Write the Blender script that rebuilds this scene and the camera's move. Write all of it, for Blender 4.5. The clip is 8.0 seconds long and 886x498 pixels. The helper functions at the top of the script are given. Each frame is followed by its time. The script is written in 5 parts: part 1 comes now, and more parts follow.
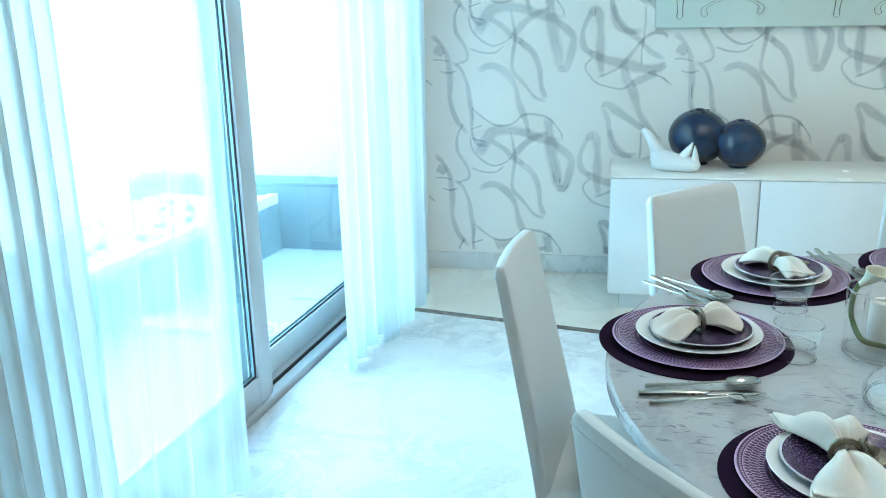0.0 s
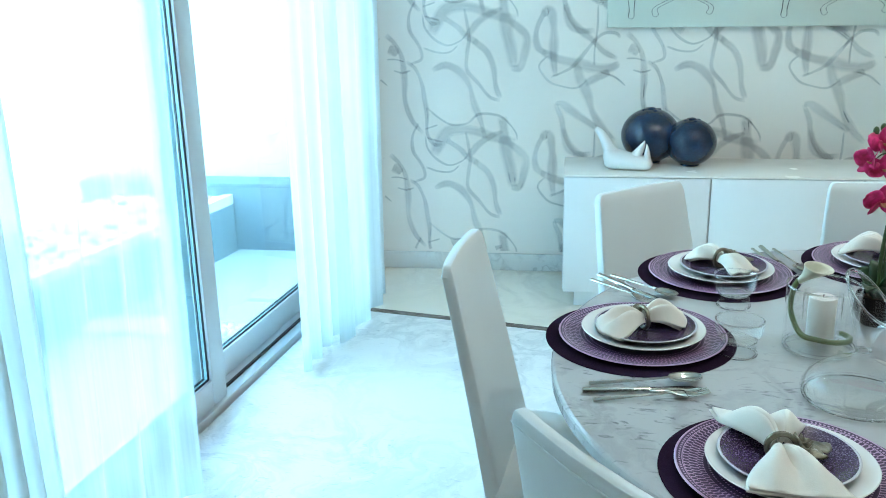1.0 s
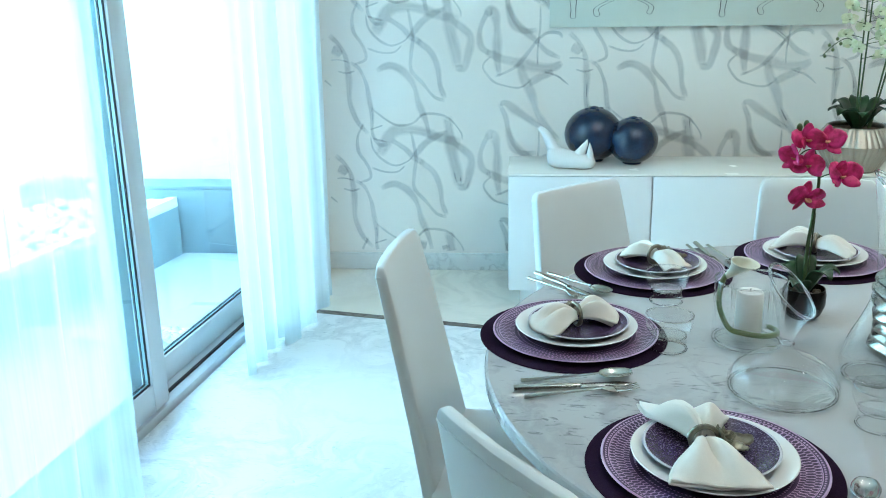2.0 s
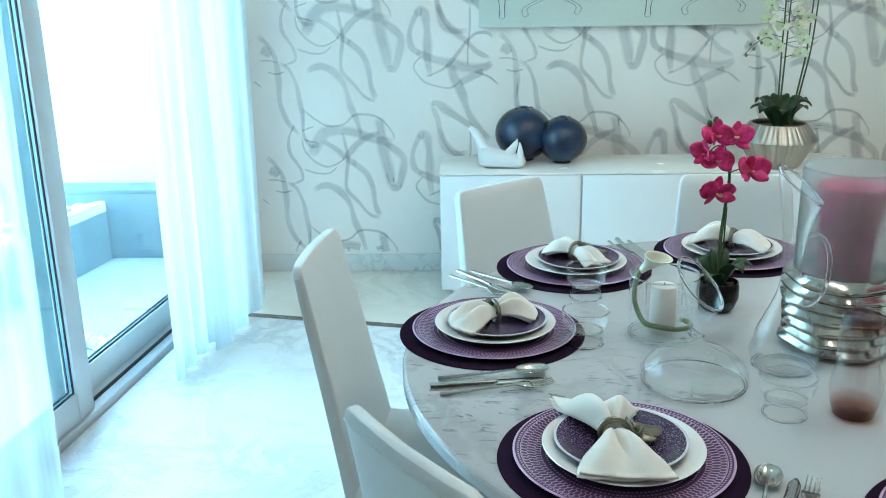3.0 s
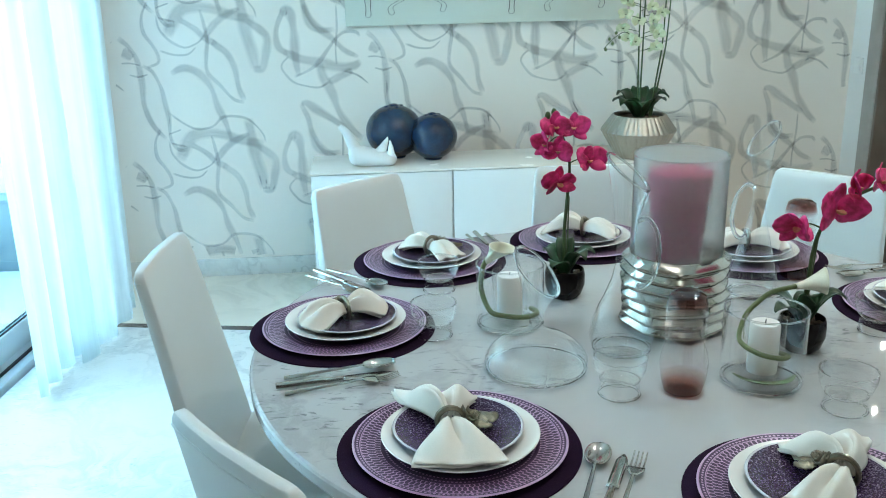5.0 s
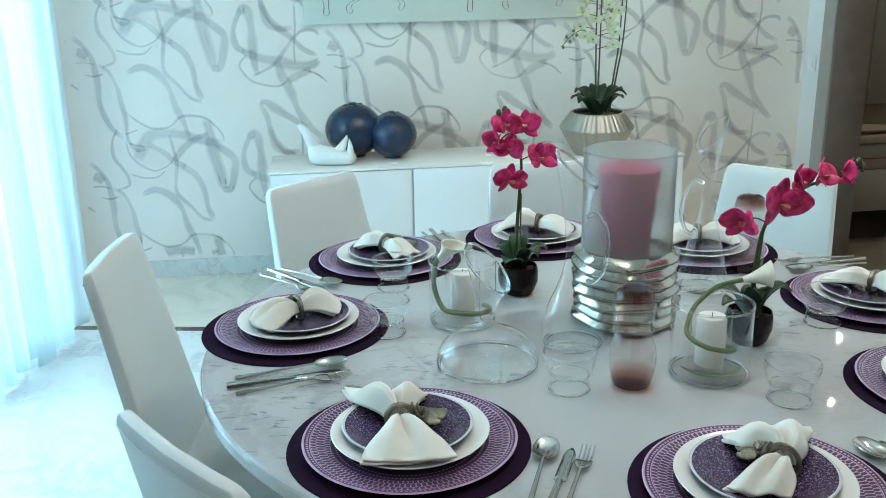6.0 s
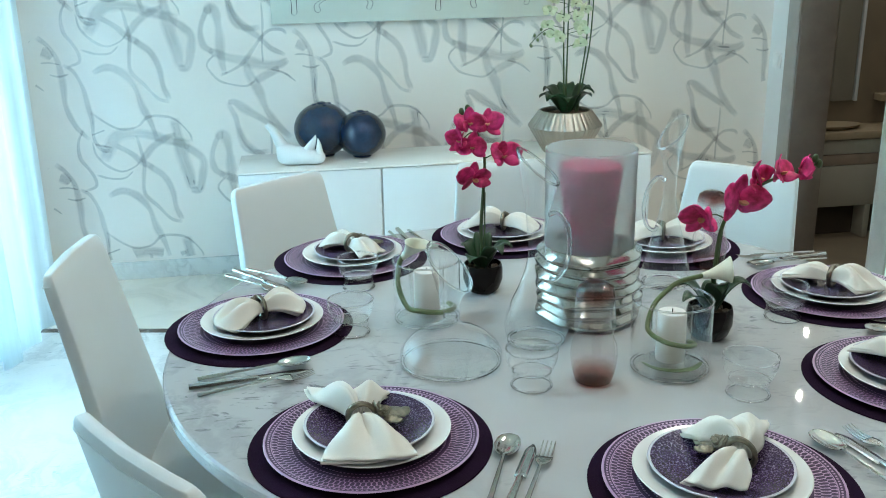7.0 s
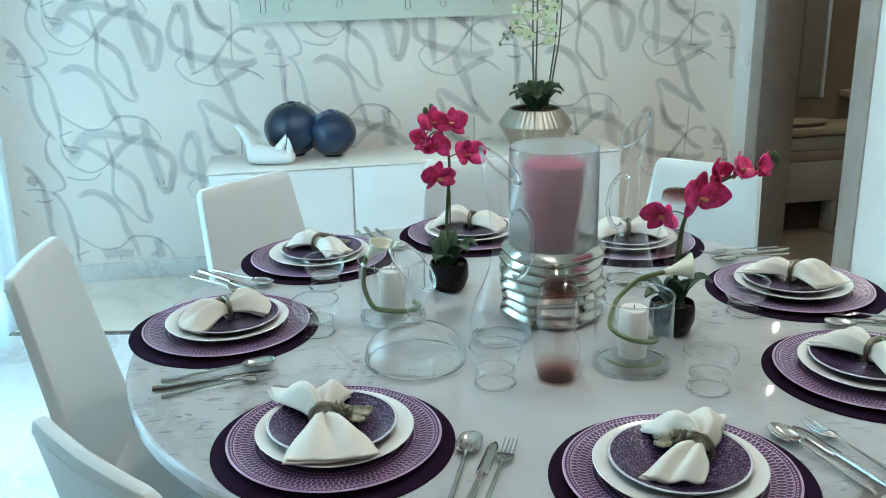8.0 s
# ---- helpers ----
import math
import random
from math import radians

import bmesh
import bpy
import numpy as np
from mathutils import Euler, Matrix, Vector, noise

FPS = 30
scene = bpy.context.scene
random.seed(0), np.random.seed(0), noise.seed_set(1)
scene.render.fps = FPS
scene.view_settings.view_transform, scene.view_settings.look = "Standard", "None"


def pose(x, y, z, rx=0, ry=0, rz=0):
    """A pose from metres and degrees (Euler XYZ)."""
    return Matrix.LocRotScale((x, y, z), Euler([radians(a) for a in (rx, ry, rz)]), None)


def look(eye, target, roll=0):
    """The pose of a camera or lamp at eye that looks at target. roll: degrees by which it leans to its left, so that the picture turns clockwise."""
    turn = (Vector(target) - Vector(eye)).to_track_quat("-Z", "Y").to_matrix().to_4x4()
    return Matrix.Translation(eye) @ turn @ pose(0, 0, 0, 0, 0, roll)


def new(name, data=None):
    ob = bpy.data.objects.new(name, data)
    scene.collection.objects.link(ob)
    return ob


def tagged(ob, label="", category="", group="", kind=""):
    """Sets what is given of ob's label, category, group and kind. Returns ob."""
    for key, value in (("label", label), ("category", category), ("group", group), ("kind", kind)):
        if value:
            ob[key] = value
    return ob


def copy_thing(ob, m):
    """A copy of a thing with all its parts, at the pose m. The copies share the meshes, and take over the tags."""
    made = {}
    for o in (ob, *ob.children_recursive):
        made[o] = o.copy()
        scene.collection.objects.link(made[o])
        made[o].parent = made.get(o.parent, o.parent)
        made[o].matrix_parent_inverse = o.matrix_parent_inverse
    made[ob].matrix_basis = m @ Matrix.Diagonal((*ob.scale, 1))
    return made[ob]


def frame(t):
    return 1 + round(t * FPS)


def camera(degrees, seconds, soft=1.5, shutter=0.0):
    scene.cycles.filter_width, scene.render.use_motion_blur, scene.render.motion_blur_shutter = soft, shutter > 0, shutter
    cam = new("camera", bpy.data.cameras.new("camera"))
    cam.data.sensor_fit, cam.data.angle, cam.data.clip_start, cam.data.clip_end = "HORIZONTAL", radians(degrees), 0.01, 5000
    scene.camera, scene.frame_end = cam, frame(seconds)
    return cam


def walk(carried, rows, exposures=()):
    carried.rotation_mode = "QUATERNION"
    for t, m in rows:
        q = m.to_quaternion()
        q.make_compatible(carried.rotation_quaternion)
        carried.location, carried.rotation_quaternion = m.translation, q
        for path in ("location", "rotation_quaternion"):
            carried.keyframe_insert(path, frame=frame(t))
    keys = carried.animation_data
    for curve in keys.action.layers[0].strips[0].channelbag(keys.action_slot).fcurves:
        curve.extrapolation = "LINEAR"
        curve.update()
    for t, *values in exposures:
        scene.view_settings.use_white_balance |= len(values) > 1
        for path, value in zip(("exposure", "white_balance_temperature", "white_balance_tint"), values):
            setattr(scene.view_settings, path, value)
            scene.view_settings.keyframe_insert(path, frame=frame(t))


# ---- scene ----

cam = camera(51.0, 8.0, soft=1.0)
ROWS = [
    (0, 0.0000, 0.0000, 1.4391, 10.281, -17.317, 1.306),
    (0.5, 0.0118, 0.0010, 1.4418, 9.172, -17.404, 1.141),
    (1, 0.0300, 0.0028, 1.4404, 7.929, -17.408, 1.100),
    (1.5, 0.0504, 0.0048, 1.4398, 6.632, -17.424, 1.103),
    (3, 0.1225, 0.0122, 1.4312, 1.588, -17.393, 0.852),
    (3.5, 0.1499, 0.0121, 1.4287, -0.309, -17.385, 0.943),
    (4, 0.1758, 0.0090, 1.4269, -2.310, -17.417, 1.026),
    (4.5, 0.1972, 0.0055, 1.4257, -3.850, -17.469, 1.106),
    (6, 0.2427, -0.0057, 1.4237, -7.258, -17.662, 1.099),
    (6.5, 0.2529, -0.0087, 1.4236, -8.055, -17.716, 1.109),
    (7, 0.2637, -0.0121, 1.4239, -8.868, -17.761, 1.108),
    (7.5, 0.2742, -0.0168, 1.4248, -9.607, -17.822, 1.140),
    (8, 0.2854, -0.0210, 1.4258, -10.384, -17.887, 1.178),
]
EXPOSURE = [(0.0, 3.93, 5880, 3), (8.0, 3.98, 6110, 4)]
walk(cam, [(t, pose(x, y, z, 90 + pitch, roll, yaw)) for t, x, y, z, yaw, pitch, roll in ROWS], EXPOSURE)

# ---- light ----
world = bpy.data.worlds.new("sky")
scene.world = world
world.use_nodes = True
sky = world.node_tree.nodes.new("ShaderNodeTexSky")
sky.sky_type, sky.sun_disc = "NISHITA", False
sky.sun_elevation, sky.sun_rotation = radians(58), radians(115)
background = world.node_tree.nodes["Background"]
background.inputs["Strength"].default_value = 0.15
world.node_tree.links.new(sky.outputs[0], background.inputs["Color"])
sun = new("sun", bpy.data.lights.new("sun", "SUN"))
sun.data.energy, sun.data.angle, sun.data.color = 1.5, radians(0.5), (1.0, 0.96, 0.9)
sun.matrix_world = look((5, -3, 9), (0, 0, 0))

# ---- materials ----
def nodes_of(name):
    m = bpy.data.materials.new(name)
    m.use_nodes = True
    nt = m.node_tree
    return m, nt, nt.nodes["Principled BSDF"], nt.nodes["Material Output"]


def node(nt, kind, **inputs):
    n = nt.nodes.new(kind)
    for k, v in inputs.items():
        n.inputs[k.replace("_", " ")].default_value = v
    return n


def ramp(nt, fac, stops):
    r = nt.nodes.new("ShaderNodeValToRGB")
    e = r.color_ramp.elements
    while len(e) < len(stops):
        e.new(0.5)
    for el, (p, c) in zip(e, stops):
        el.position, el.color = p, (*c, 1)
    nt.links.new(fac, r.inputs[0])
    return r.outputs[0]


def calc(nt, op, a, b=None, c=None):
    n = nt.nodes.new("ShaderNodeMath")
    n.operation = op
    for i, v in enumerate((a, b, c)):
        if v is None:
            continue
        if isinstance(v, (int, float)):
            n.inputs[i].default_value = v
        else:
            nt.links.new(v, n.inputs[i])
    return n.outputs[0]


def plain(name, color, rough=0.5, metal=0.0, var=0.06, scale=9.0, bump=0.0, bscale=250.0, coat=0.0, rough_var=0.06, sheen=0.0, spec=0.5):
    """A surface with two scales of tone, uneven gloss and fine relief."""
    m, nt, b, out = nodes_of(name)
    co = node(nt, "ShaderNodeTexCoord").outputs["Object"]
    big = node(nt, "ShaderNodeTexNoise", Scale=scale, Detail=4.0)
    fine = node(nt, "ShaderNodeTexNoise", Scale=bscale, Detail=2.0)
    nt.links.new(co, big.inputs["Vector"])
    nt.links.new(co, fine.inputs["Vector"])
    mixed = calc(nt, "MULTIPLY_ADD", fine.outputs[0], 0.35, calc(nt, "MULTIPLY", big.outputs[0], 0.65))
    lo, hi = [tuple(min(1, max(0, ch * (1 + k))) for ch in color) for k in (-var * 2, var * 2)]
    nt.links.new(ramp(nt, mixed, [(0.25, lo), (0.75, hi)]), b.inputs["Base Color"])
    nt.links.new(calc(nt, "MULTIPLY_ADD", big.outputs[0], rough_var * 2, rough - rough_var), b.inputs["Roughness"])
    b.inputs["Metallic"].default_value = metal
    b.inputs["Coat Weight"].default_value = coat
    b.inputs["Sheen Weight"].default_value = sheen
    b.inputs["Specular IOR Level"].default_value = spec
    if bump:
        bp = node(nt, "ShaderNodeBump", Strength=bump, Distance=0.002)
        nt.links.new(fine.outputs[0], bp.inputs["Height"])
        nt.links.new(bp.outputs[0], b.inputs["Normal"])
    return m


def marble(name, base, vein, scale, rough, amount=0.5, specks=0.0):
    m, nt, b, out = nodes_of(name)
    co = node(nt, "ShaderNodeTexCoord").outputs["Object"]
    warp = node(nt, "ShaderNodeTexNoise", Scale=scale * 0.6, Detail=5.0)
    nt.links.new(co, warp.inputs["Vector"])
    add = nt.nodes.new("ShaderNodeVectorMath")
    add.operation = "MULTIPLY_ADD"
    add.inputs[1].default_value = (0.5, 0.5, 0.5)
    nt.links.new(warp.outputs["Color"], add.inputs[0])
    nt.links.new(co, add.inputs[2])
    n1 = node(nt, "ShaderNodeTexNoise", Scale=scale, Detail=7.0, Roughness=0.6, Distortion=0.8)
    nt.links.new(add.outputs[0], n1.inputs["Vector"])
    ridge = calc(nt, "ABSOLUTE", calc(nt, "SUBTRACT", n1.outputs[0], 0.5))
    veins = calc(nt, "SUBTRACT", 1.0, calc(nt, "MINIMUM", calc(nt, "MULTIPLY", ridge, 14.0), 1.0))
    cloud = node(nt, "ShaderNodeTexNoise", Scale=scale * 0.35, Detail=3.0)
    nt.links.new(co, cloud.inputs["Vector"])
    gate = ramp(nt, cloud.outputs[0], [(0.37, (0, 0, 0)), (0.62, (1, 1, 1))])
    fac = calc(nt, "MULTIPLY", calc(nt, "MULTIPLY", veins, gate), amount)
    soft = calc(nt, "MULTIPLY_ADD", cloud.outputs[0], amount * 0.3, fac)
    if specks:
        sp = node(nt, "ShaderNodeTexNoise", Scale=42.0, Detail=3.0, Distortion=1.2)
        st = nt.nodes.new("ShaderNodeMapping")
        st.inputs["Scale"].default_value = (0.6, 1.6, 1.0)
        st.inputs["Rotation"].default_value = (0, 0, 0.5)
        nt.links.new(co, st.inputs["Vector"])
        nt.links.new(st.outputs[0], sp.inputs["Vector"])
        spots = ramp(nt, sp.outputs[0], [(0.61, (0, 0, 0)), (0.70, (1, 1, 1))])
        soft = calc(nt, "MULTIPLY_ADD", calc(nt, "MULTIPLY", spots, gate), specks, soft)
    nt.links.new(ramp(nt, soft, [(0.0, base), (0.8, vein)]), b.inputs["Base Color"])
    b.inputs["Roughness"].default_value = rough
    return m


def thin_glass(name, tint=(0.97, 0.985, 0.98), gloss=1.0):
    """A thin clear wall: straight view through it, gloss by the angle."""
    m, nt, b, out = nodes_of(name)
    tr = node(nt, "ShaderNodeBsdfTransparent", Color=(*tint, 1))
    gl = node(nt, "ShaderNodeBsdfGlossy", Roughness=0.015, Color=(0.97, 0.98, 0.98, 1))
    fr = node(nt, "ShaderNodeLayerWeight", Blend=0.5)
    mx = nt.nodes.new("ShaderNodeMixShader")
    nt.links.new(calc(nt, "MULTIPLY", calc(nt, "MULTIPLY_ADD", calc(nt, "POWER", fr.outputs["Facing"], 3.6), 0.94, 0.05), gloss), mx.inputs[0])
    nt.links.new(tr.outputs[0], mx.inputs[1])
    nt.links.new(gl.outputs[0], mx.inputs[2])
    nt.links.new(mx.outputs[0], out.inputs[0])
    return m


def solid_glass(name, color=(0.97, 0.985, 0.98)):
    m, nt, b, out = nodes_of(name)
    b.inputs["Base Color"].default_value = (*color, 1)
    b.inputs["Roughness"].default_value = 0.0
    b.inputs["IOR"].default_value = 1.47
    b.inputs["Transmission Weight"].default_value = 1.0
    return m


def sheer(name, color, cover, threads):
    """Thin woven voile: part see-through, part lit from behind, with fine vertical threads."""
    m, nt, b, out = nodes_of(name)
    co = node(nt, "ShaderNodeTexCoord").outputs["Object"]
    mp = nt.nodes.new("ShaderNodeMapping")
    mp.inputs["Scale"].default_value = (90, 90, 1.2)
    nt.links.new(co, mp.inputs["Vector"])
    th = node(nt, "ShaderNodeTexNoise", Scale=1.0, Detail=3.0)
    nt.links.new(mp.outputs[0], th.inputs["Vector"])
    tl = node(nt, "ShaderNodeBsdfTranslucent", Color=(*color, 1))
    df = node(nt, "ShaderNodeBsdfDiffuse", Color=(*color, 1))
    cloth = nt.nodes.new("ShaderNodeMixShader")
    cloth.inputs[0].default_value = 0.36
    nt.links.new(tl.outputs[0], cloth.inputs[1])
    nt.links.new(df.outputs[0], cloth.inputs[2])
    tr = node(nt, "ShaderNodeBsdfTransparent")
    mx = nt.nodes.new("ShaderNodeMixShader")
    nt.links.new(calc(nt, "MULTIPLY_ADD", th.outputs[0], threads, cover - threads / 2), mx.inputs[0])
    nt.links.new(tr.outputs[0], mx.inputs[1])
    nt.links.new(cloth.outputs[0], mx.inputs[2])
    nt.links.new(mx.outputs[0], out.inputs[0])
    return m


def polar(nt):
    """Radius and angle (0 to 1) round the object's own z axis."""
    co = node(nt, "ShaderNodeTexCoord").outputs["Object"]
    sep = nt.nodes.new("ShaderNodeSeparateXYZ")
    nt.links.new(co, sep.inputs[0])
    r = calc(nt, "SQRT", calc(nt, "ADD", calc(nt, "MULTIPLY", sep.outputs[0], sep.outputs[0]), calc(nt, "MULTIPLY", sep.outputs[1], sep.outputs[1])))
    a = calc(nt, "ARCTAN2", sep.outputs[1], sep.outputs[0])
    return r, a, sep, co


def charger_material():
    """Purple enamel with a printed openwork border in pale pink between two dotted rings."""
    m, nt, b, out = nodes_of("charger_enamel")
    r, a, sep, co = polar(nt)
    band = calc(nt, "DIVIDE", calc(nt, "SUBTRACT", r, 0.1145), 0.028)
    inside = calc(nt, "MULTIPLY", calc(nt, "GREATER_THAN", band, 0.0), calc(nt, "LESS_THAN", band, 1.0))
    holes = None
    for centre, tall, phase in ((0.15, 0.145, 0.0), (0.5, 0.235, 0.5), (0.85, 0.145, 0.0)):
        fu = calc(nt, "SUBTRACT", calc(nt, "FRACT", calc(nt, "MULTIPLY_ADD", a, 112.0 / math.tau, phase)), 0.5)
        fv = calc(nt, "SUBTRACT", band, centre)
        hole = calc(nt, "ADD", calc(nt, "POWER", calc(nt, "DIVIDE", calc(nt, "ABSOLUTE", fu), 0.385), 2.4), calc(nt, "POWER", calc(nt, "DIVIDE", calc(nt, "ABSOLUTE", fv), tall), 2.4))
        hole = calc(nt, "LESS_THAN", hole, 1.0)
        holes = hole if holes is None else calc(nt, "MAXIMUM", holes, hole)
    lace = calc(nt, "MULTIPLY", calc(nt, "SUBTRACT", 1.0, holes), inside)
    dots = None
    for radius, count in ((0.1075, 120.0), (0.1475, 150.0), (0.098, 110.0)):
        ring = calc(nt, "LESS_THAN", calc(nt, "ABSOLUTE", calc(nt, "SUBTRACT", r, radius)), 0.0013)
        dot = calc(nt, "MULTIPLY", ring, calc(nt, "GREATER_THAN", calc(nt, "SINE", calc(nt, "MULTIPLY", a, count)), -0.1))
        dots = dot if dots is None else calc(nt, "MAXIMUM", dots, dot)
    edge = calc(nt, "GREATER_THAN", r, 0.1515)
    lines = calc(nt, "LESS_THAN", calc(nt, "ABSOLUTE", calc(nt, "SUBTRACT", r, 0.1437)), 0.0006)
    print_ = calc(nt, "MAXIMUM", calc(nt, "MAXIMUM", lace, dots), calc(nt, "MAXIMUM", edge, lines))
    cloud = node(nt, "ShaderNodeTexNoise", Scale=30.0, Detail=3.0)
    nt.links.new(co, cloud.inputs["Vector"])
    ground = ramp(nt, cloud.outputs[0], [(0.3, (0.026, 0.007, 0.042)), (0.7, (0.055, 0.018, 0.080))])
    ink = ramp(nt, cloud.outputs[0], [(0.3, (0.42, 0.27, 0.45)), (0.7, (0.60, 0.43, 0.60))])
    mx = nt.nodes.new("ShaderNodeMix")
    mx.data_type = "RGBA"
    nt.links.new(print_, mx.inputs["Factor"])
    nt.links.new(ground, mx.inputs["A"])
    nt.links.new(ink, mx.inputs["B"])
    nt.links.new(mx.outputs["Result"], b.inputs["Base Color"])
    b.inputs["Roughness"].default_value = 0.28
    bp = node(nt, "ShaderNodeBump", Strength=0.3, Distance=0.001)
    nt.links.new(print_, bp.inputs["Height"])
    nt.links.new(bp.outputs[0], b.inputs["Normal"])
    return m


def glaze_material():
    """Speckled purple glaze with a pale bare rim."""
    m, nt, b, out = nodes_of("speckled_purple_glaze")
    r, a, sep, co = polar(nt)
    vo = node(nt, "ShaderNodeTexNoise", Scale=420.0, Detail=2.0)
    nt.links.new(co, vo.inputs["Vector"])
    cl = node(nt, "ShaderNodeTexNoise", Scale=14.0, Detail=3.0)
    nt.links.new(co, cl.inputs["Vector"])
    mixed = calc(nt, "MULTIPLY_ADD", vo.outputs[0], 0.8, calc(nt, "MULTIPLY", cl.outputs[0], 0.2))
    col = ramp(nt, mixed, [(0.40, (0.020, 0.011, 0.036)), (0.54, (0.062, 0.038, 0.095)), (0.68, (0.28, 0.22, 0.35))])
    mx = nt.nodes.new("ShaderNodeMix")
    mx.data_type = "RGBA"
    nt.links.new(calc(nt, "GREATER_THAN", r, 0.0905), mx.inputs["Factor"])
    nt.links.new(col, mx.inputs["A"])
    mx.inputs["B"].default_value = (0.6, 0.6, 0.66, 1)
    nt.links.new(mx.outputs["Result"], b.inputs["Base Color"])
    b.inputs["Roughness"].default_value = 0.22
    return m


def petal_material(name, inner, outer, reach):
    m, nt, b, out = nodes_of(name)
    co = node(nt, "ShaderNodeTexCoord").outputs["Object"]
    ns = node(nt, "ShaderNodeTexNoise", Scale=70.0, Detail=4.0)
    nt.links.new(co, ns.inputs["Vector"])
    nt.links.new(ramp(nt, ns.outputs[0], [(0.3, outer), (0.62, inner)]), b.inputs["Base Color"])
    b.inputs["Roughness"].default_value = 0.5
    b.inputs["Subsurface Weight"].default_value = 0.15
    b.inputs["Subsurface Radius"].default_value = (reach, reach * 0.4, reach * 0.4)
    return m


def mauve_glass():
    """Clear glass that runs into mauve at the foot and the dome."""
    m, nt, b, out = nodes_of("mauve_tinted_glass")
    r, a, sep, co = polar(nt)
    tint = ramp(nt, calc(nt, "DIVIDE", sep.outputs[2], 0.17), [(0.0, (0.28, 0.085, 0.055)), (0.05, (0.52, 0.26, 0.21)), (0.18, (0.93, 0.89, 0.88)), (0.82, (0.97, 0.96, 0.96)), (0.91, (0.50, 0.23, 0.20)), (1.0, (0.24, 0.07, 0.055))])
    tr = nt.nodes.new("ShaderNodeBsdfTransparent")
    nt.links.new(tint, tr.inputs[0])
    gl = node(nt, "ShaderNodeBsdfGlossy", Roughness=0.015, Color=(0.97, 0.98, 0.98, 1))
    fr = node(nt, "ShaderNodeLayerWeight", Blend=0.5)
    mx = nt.nodes.new("ShaderNodeMixShader")
    nt.links.new(calc(nt, "MULTIPLY_ADD", calc(nt, "POWER", fr.outputs["Facing"], 3.6), 0.94, 0.05), mx.inputs[0])
    nt.links.new(tr.outputs[0], mx.inputs[1])
    nt.links.new(gl.outputs[0], mx.inputs[2])
    nt.links.new(mx.outputs[0], out.inputs[0])
    return m


def frosted():
    m, nt, b, out = nodes_of("frosted_glass")
    tr = node(nt, "ShaderNodeBsdfRefraction", Color=(0.95, 0.96, 0.96, 1), Roughness=0.30, IOR=1.28)
    tl = node(nt, "ShaderNodeBsdfTranslucent", Color=(0.85, 0.88, 0.88, 1))
    df = node(nt, "ShaderNodeBsdfDiffuse", Color=(0.8, 0.83, 0.83, 1))
    a = nt.nodes.new("ShaderNodeMixShader")
    a.inputs[0].default_value = 0.5
    nt.links.new(tl.outputs[0], a.inputs[1])
    nt.links.new(df.outputs[0], a.inputs[2])
    mx = nt.nodes.new("ShaderNodeMixShader")
    mx.inputs[0].default_value = 0.18
    nt.links.new(tr.outputs[0], mx.inputs[1])
    nt.links.new(a.outputs[0], mx.inputs[2])
    nt.links.new(mx.outputs[0], out.inputs[0])
    return m


def brush_print():
    """Thin grey-green wash: soft at the edges of a stroke, streaked along it, deeper where strokes cross."""
    m, nt, b, out = nodes_of("wallpaper_print")
    co = node(nt, "ShaderNodeTexCoord")
    sep = nt.nodes.new("ShaderNodeSeparateXYZ")
    nt.links.new(co.outputs["UV"], sep.inputs[0])
    big = node(nt, "ShaderNodeTexNoise", Scale=7.0, Detail=3.0)
    nt.links.new(co.outputs["Object"], big.inputs["Vector"])
    mp = nt.nodes.new("ShaderNodeMapping")
    mp.inputs["Scale"].default_value = (5.0, 2.5, 1.0)
    nt.links.new(co.outputs["UV"], mp.inputs["Vector"])
    streak = node(nt, "ShaderNodeTexNoise", Scale=1.0, Detail=3.0)
    nt.links.new(mp.outputs[0], streak.inputs["Vector"])
    b.inputs["Base Color"].default_value = (0.50, 0.525, 0.52, 1)
    b.inputs["Roughness"].default_value = 0.5
    edge = calc(nt, "SUBTRACT", 1.0, calc(nt, "ABSOLUTE", calc(nt, "MULTIPLY_ADD", sep.outputs[0], 2.0, -1.0)))
    soft = calc(nt, "MINIMUM", calc(nt, "MULTIPLY", edge, 1.9), 1.0)
    body = calc(nt, "ADD", calc(nt, "MULTIPLY_ADD", big.outputs[0], 0.36, 0.12), calc(nt, "MULTIPLY_ADD", streak.outputs[0], 0.24, -0.12))
    ends = calc(nt, "SUBTRACT", 1.0, calc(nt, "ABSOLUTE", calc(nt, "MULTIPLY_ADD", sep.outputs[1], 2.0, -1.0)))
    soft = calc(nt, "MULTIPLY", soft, calc(nt, "MINIMUM", calc(nt, "MULTIPLY_ADD", ends, 5.0, 0.25), 1.0))
    cover = calc(nt, "MULTIPLY", calc(nt, "MINIMUM", calc(nt, "MAXIMUM", body, 0.10), 0.55), soft)
    tr = nt.nodes.new("ShaderNodeBsdfTransparent")
    mx = nt.nodes.new("ShaderNodeMixShader")
    nt.links.new(cover, mx.inputs[0])
    nt.links.new(tr.outputs[0], mx.inputs[1])
    nt.links.new(b.outputs[0], mx.inputs[2])
    nt.links.new(mx.outputs[0], out.inputs[0])
    return m


